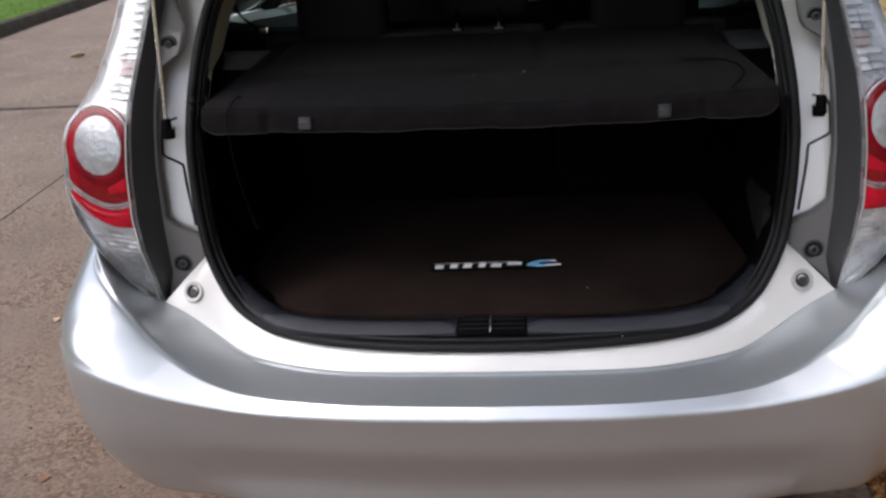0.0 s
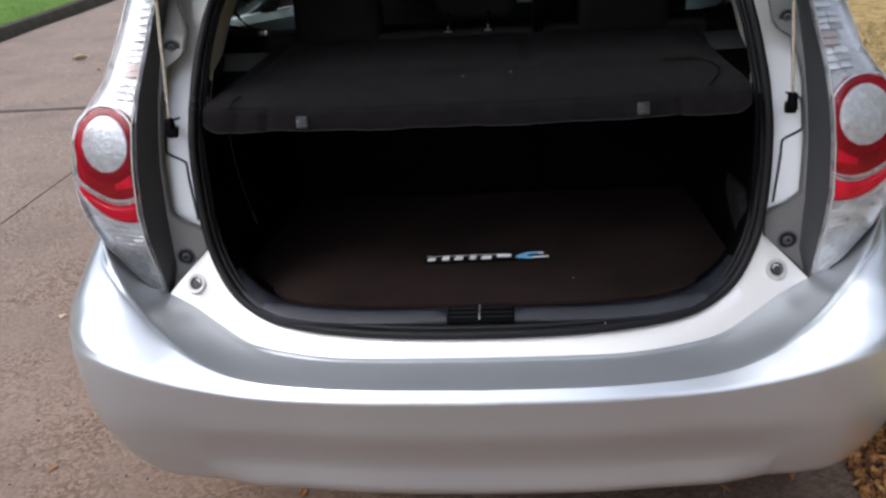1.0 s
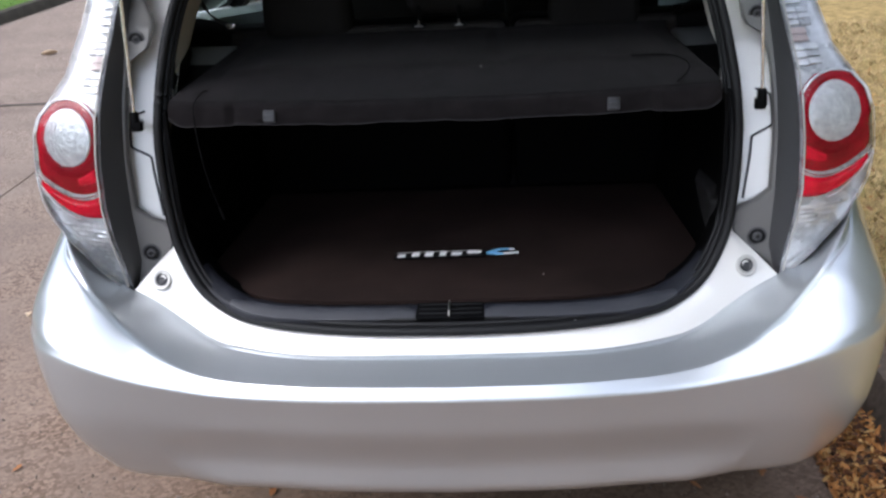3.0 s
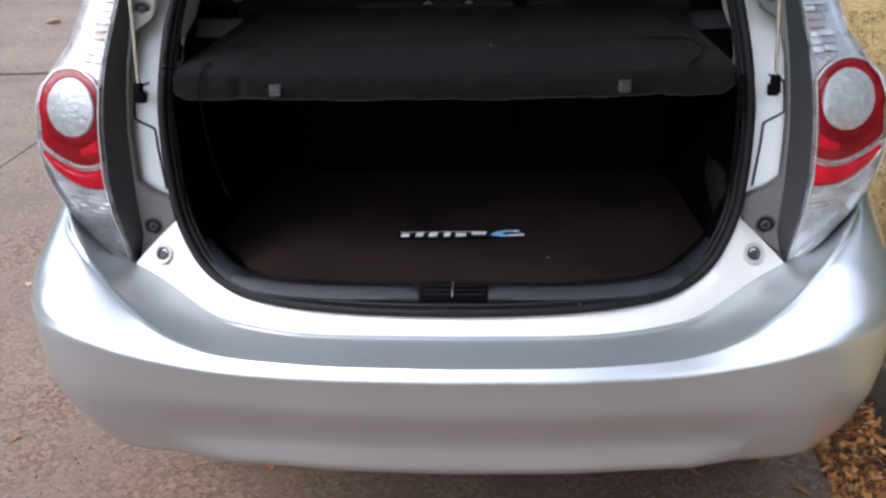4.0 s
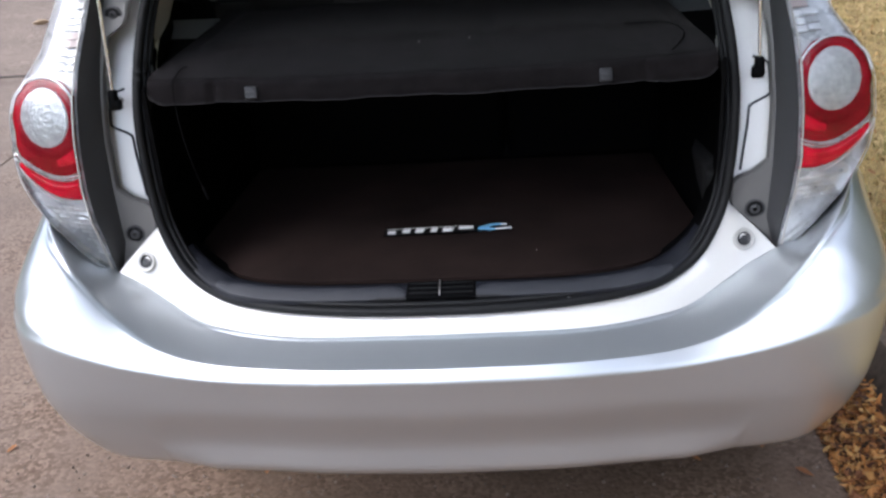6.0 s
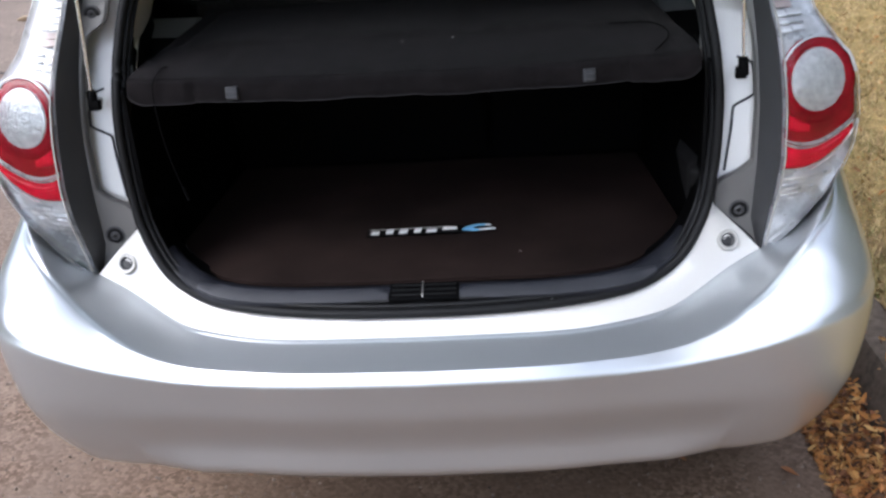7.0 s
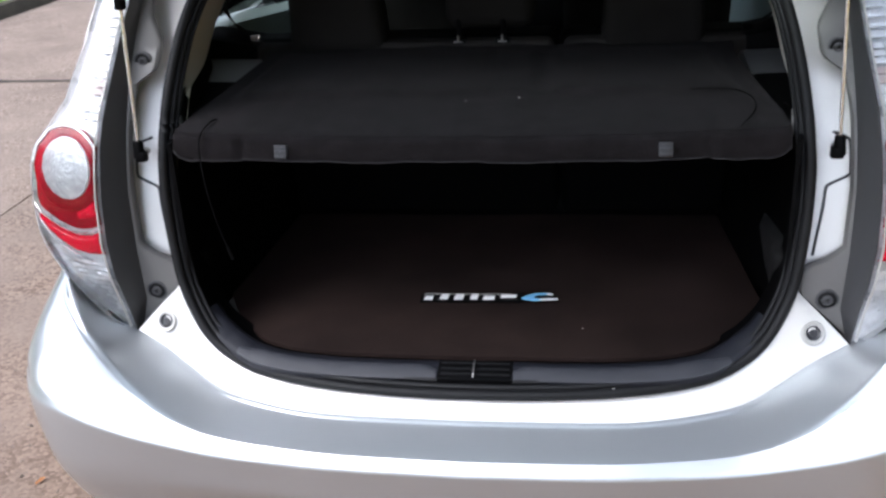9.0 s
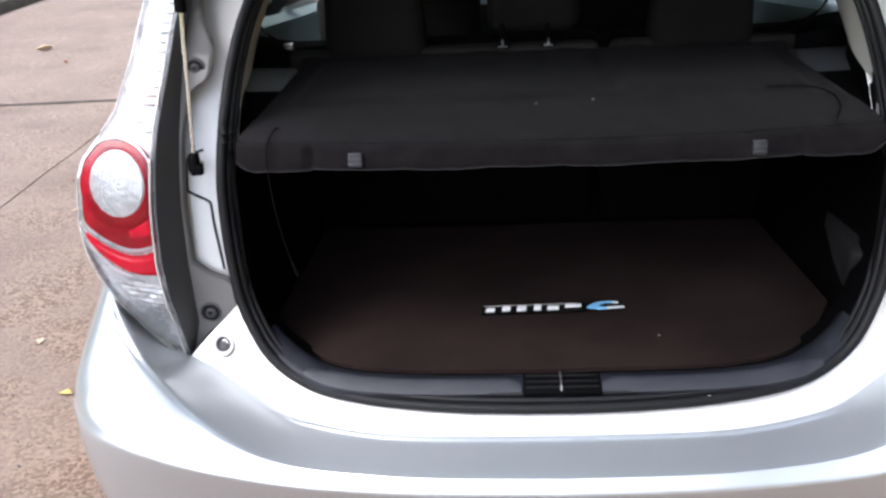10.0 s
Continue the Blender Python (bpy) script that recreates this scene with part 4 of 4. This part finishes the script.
# unseen hedge that closes the lawn side, added to cut sky light from there
rows = []
for y in np.linspace(-34, 13, 95):
    w = [.35 * noise.noise((y * .6, k, 3)) + .2 * noise.noise((y * 1.9, k, 6)) for k in range(6)]
    rows.append([(8.2 + w[0], y, .1), (7.8 + w[1], y, 1.6), (7.9 + w[2], y, 4.2), (8.4 + w[3], y, 12.5 + 5 * w[0]), (9.1 + w[4], y, 12 + 4 * w[1]), (9.4, y, .1)])
hedge = part("backdrop", sheet(rows), rough_mat("dark_hedge_foliage", (.018, .026, .010), (.070, .075, .030), .9, 0, 3, 1.0, 12))
tagged(hedge, "unseen dark green hedge along the lawn", "hedge", kind="structure")
hedge.name = "backdrop_lawn_side"


def unseen_trees(name, p0, p1, height, label):
    """A dark uneven band of unseen distant trees between two points of the plan."""
    p0, p1 = Vector((*p0, 0)), Vector((*p1, 0))
    out = (p1 - p0).normalized().cross(Vector((0, 0, 1)))
    rows = []
    for k in np.linspace(0, 1, 90):
        p = p0.lerp(p1, k)
        w = [noise.noise((p.x * .22, p.y * .22, j)) + .5 * noise.noise((p.x * .8, p.y * .8, j + 9)) for j in range(5)]
        rows.append([tuple(p + out * d + Vector((0, 0, z))) for d, z in ((.4 * w[0], -.05), (-.6 + w[1], .30 * height), (-.2 + w[2], .65 * height), (.8 + w[3], height * (1 + .28 * w[4])), (2.6, .8 * height), (3.0, -.05))])
    return tagged(part(name, sheet(rows), bpy.data.materials["dark_hedge_foliage"]), label, "trees", kind="structure")


# Unseen tree bands added to dim light and reflections near the horizon.
unseen_trees("backdrop_street_side", (-19, -40), (-19, 60), 8.5, "unseen dark band of trees beyond the far lawn")
unseen_trees("backdrop_street_end", (30, -60), (-34, -60), 4.0, "unseen dark band of trees across the far end of the street")


# blades of grass
def grass(name, count, xr, yr, length, material, label):
    rng = np.random.default_rng(5)
    xs = xr[0] + (xr[1] - xr[0]) * rng.random(count) ** 1.5
    ys = yr[0] + (yr[1] - yr[0]) * rng.random(count)
    verts, faces = [], []
    for x, y in zip(xs, ys):
        a, h, w = rng.random() * 6.283, length * (.4 + .8 * rng.random()) * (1 + .7 * noise.noise((x * 4.5, y * 4.5, 6))), .0022 + .002 * rng.random()
        lean = h * (.5 + 1.0 * rng.random())
        z = .112 + .02 * noise.noise((x * 1.3, y * 1.3, 1))
        dx, dy = math.cos(a), math.sin(a)
        i = len(verts)
        verts += [(x - dy * w, y + dx * w, z), (x + dy * w, y - dx * w, z), (x + dx * lean, y + dy * lean, z + h * .8)]
        faces.append((i, i + 1, i + 2))
    me = bpy.data.meshes.new(name)
    me.from_pydata(verts, [], faces)
    me.materials.append(material)
    return tagged(new(name, me), label, "grass", kind="stuff")


def island_mat(name, colours, rough=.85):
    m = bpy.data.materials.new(name)
    m.use_nodes = True
    nt = m.node_tree
    p = nt.nodes["Principled BSDF"]
    geo = nt.nodes.new("ShaderNodeNewGeometry")
    ramp = nt.nodes.new("ShaderNodeValToRGB")
    while len(ramp.color_ramp.elements) < len(colours):
        ramp.color_ramp.elements.new(.5)
    for k, c in enumerate(colours):
        ramp.color_ramp.elements[k].position = k / (len(colours) - 1)
        ramp.color_ramp.elements[k].color = (*c, 1)
    nt.links.new(geo.outputs["Random Per Island"], ramp.inputs["Fac"])
    nt.links.new(ramp.outputs["Color"], p.inputs["Base Color"])
    p.inputs["Roughness"].default_value = rough
    return m


STRAW = island_mat("straw_blades", [(.07, .046, .02), (.25, .175, .068), (.46, .33, .16), (.13, .135, .035), (.18, .095, .04), (.56, .41, .21), (.20, .18, .06)])
GREEN_BLADES = island_mat("green_blades", [(.05, .11, .015), (.10, .20, .03), (.16, .28, .05)])
grass("dry_grass", 95000, (1.25, 4.4), (.2, 6.5), .042, STRAW, "short dry straw-coloured grass")
grass("green_grass", 9000, (-5.68, -8.5), (7, 20), .07, GREEN_BLADES, "short green grass")

# fallen leaves
LEAF_MIX = island_mat("dead_leaves", [(.06, .023, .010), (.21, .075, .023), (.46, .20, .05), (.12, .045, .016), (.52, .30, .10), (.33, .125, .029)], .75)


def leaf_verts(rng, length):
    """A curled leaf as a small strip of six quads about its rib."""
    w, curl = length * (.15 + .12 * rng.random()), .6 + 1.8 * rng.random()
    pts = []
    for k in range(5):
        f = k / 4
        half = w * math.sin(math.pi * min(.97, f * .9 + .08)) * (.55 + .9 * rng.random())
        lift = length * .16 * curl * (f - .5) ** 2
        for side in (-1, 0, 1):
            pts.append((length * (f - .5), side * half, lift + abs(side) * half * .45 * curl))
    quads = [(3 * k + j, 3 * k + j + 1, 3 * k + j + 4, 3 * k + j + 3) for k in range(4) for j in (0, 1)]
    return pts, quads


rng = np.random.default_rng(11)
verts, faces = [], []
for k in range(24000):
    y = -3.5 + 8.5 * rng.random()
    u = rng.random() ** .8
    x = 1.085 - .15 * u * (1 + .25 * math.sin(y * 3)) if rng.random() < .93 else 1.10 + 1.9 * rng.random() ** 1.3
    z = .004 + .055 * (1 - u) * rng.random() if x < 1.085 else .135
    pts, quads = leaf_verts(rng, .012 + .026 * rng.random() ** 1.5)
    m = pose(x, y, z, *(rng.normal(0, 30, 2)), 360 * rng.random())
    i = len(verts)
    verts += [tuple(m @ Vector(p)) for p in pts]
    faces += [tuple(i + q for q in f) for f in quads]
me = bpy.data.meshes.new("leaf_litter")
me.from_pydata(verts, [], faces)
me.materials.append(LEAF_MIX)
tagged(new("leaf_litter", me), "brown leaf litter heaped in the gutter", "leaves", kind="stuff")

LEAF_COLOURS = [rough_mat("leaf_" + n, c, tuple(v * 1.5 for v in c), .7, 0, 60, .4, 300) for n, c in (("brown", (.20, .08, .03)), ("yellow", (.30, .22, .06)), ("orange", (.26, .11, .04)), ("pale", (.40, .30, .20)))]
LEAVES = [(-.52, .615, 2, .045), (.750, .680, 2, .055), (.57, .62, 2, .04), (-4.04, 7.2, 3, .15), (-1.455, 1.36, 1, .045), (-1.69, 1.716, 3, .045), (-1.265, .727, 2, .035), (-2.08, 3.05, 3, .07), (-2.3, 3.5, 0, .05), (-3.6, 6.6, 0, .1), (.82, .55, 0, .05), (.60, .66, 0, .04), (.70, .42, 0, .04)]
for x, y, c, size in LEAVES:
    pts, quads = leaf_verts(rng, size)
    me = bpy.data.meshes.new("fallen_leaf")
    me.from_pydata(pts, [], quads)
    me.materials.append(LEAF_COLOURS[c])
    ob = new("fallen_leaf", me)
    ob.matrix_world = pose(x, y, road_z(x, y) + .004, 0, 0, 360 * rng.random())
    tagged(ob, ("curled brown leaf on the road", "small yellow leaf on the road", "orange-brown leaf on the road", "pale dry leaf on the road")[c], "leaf", "fallen leaves on the road")

# loose grit swept against the parked car
rng = np.random.default_rng(23)
verts, faces = [], []
base = [Vector(v) for v in ((1, 0, 0), (-1, 0, 0), (0, 1, 0), (0, -1, 0), (0, 0, .7), (0, 0, -.7))]
for k in range(5200):
    x, y = rng.uniform(-1.7, 1.0), rng.uniform(-.35, 1.9)
    if x > .95 or rng.random() > .35 + .65 * max(0, 1 - abs(y - .2) / 1.2):
        continue
    r = .0018 + .0050 * rng.random() ** 3
    m = pose(x, y, road_z(x, y) + r * .35, *(360 * rng.random(3)))
    i = len(verts)
    verts += [tuple(m @ (v * r * (.7 + .6 * rng.random()))) for v in base]
    faces += [(i + a, i + b, i + c) for a in (0, 1) for b in (2, 3) for c in (4, 5)]
me = bpy.data.meshes.new("grit")
me.from_pydata(verts, [], faces)
me.materials.append(island_mat("grit_stones", [(.06, .046, .037), (.15, .115, .092), (.24, .185, .15), (.10, .077, .060)], .9))
tagged(new("grit", me), "loose brown grit and pebbles on the road", "grit", kind="stuff")
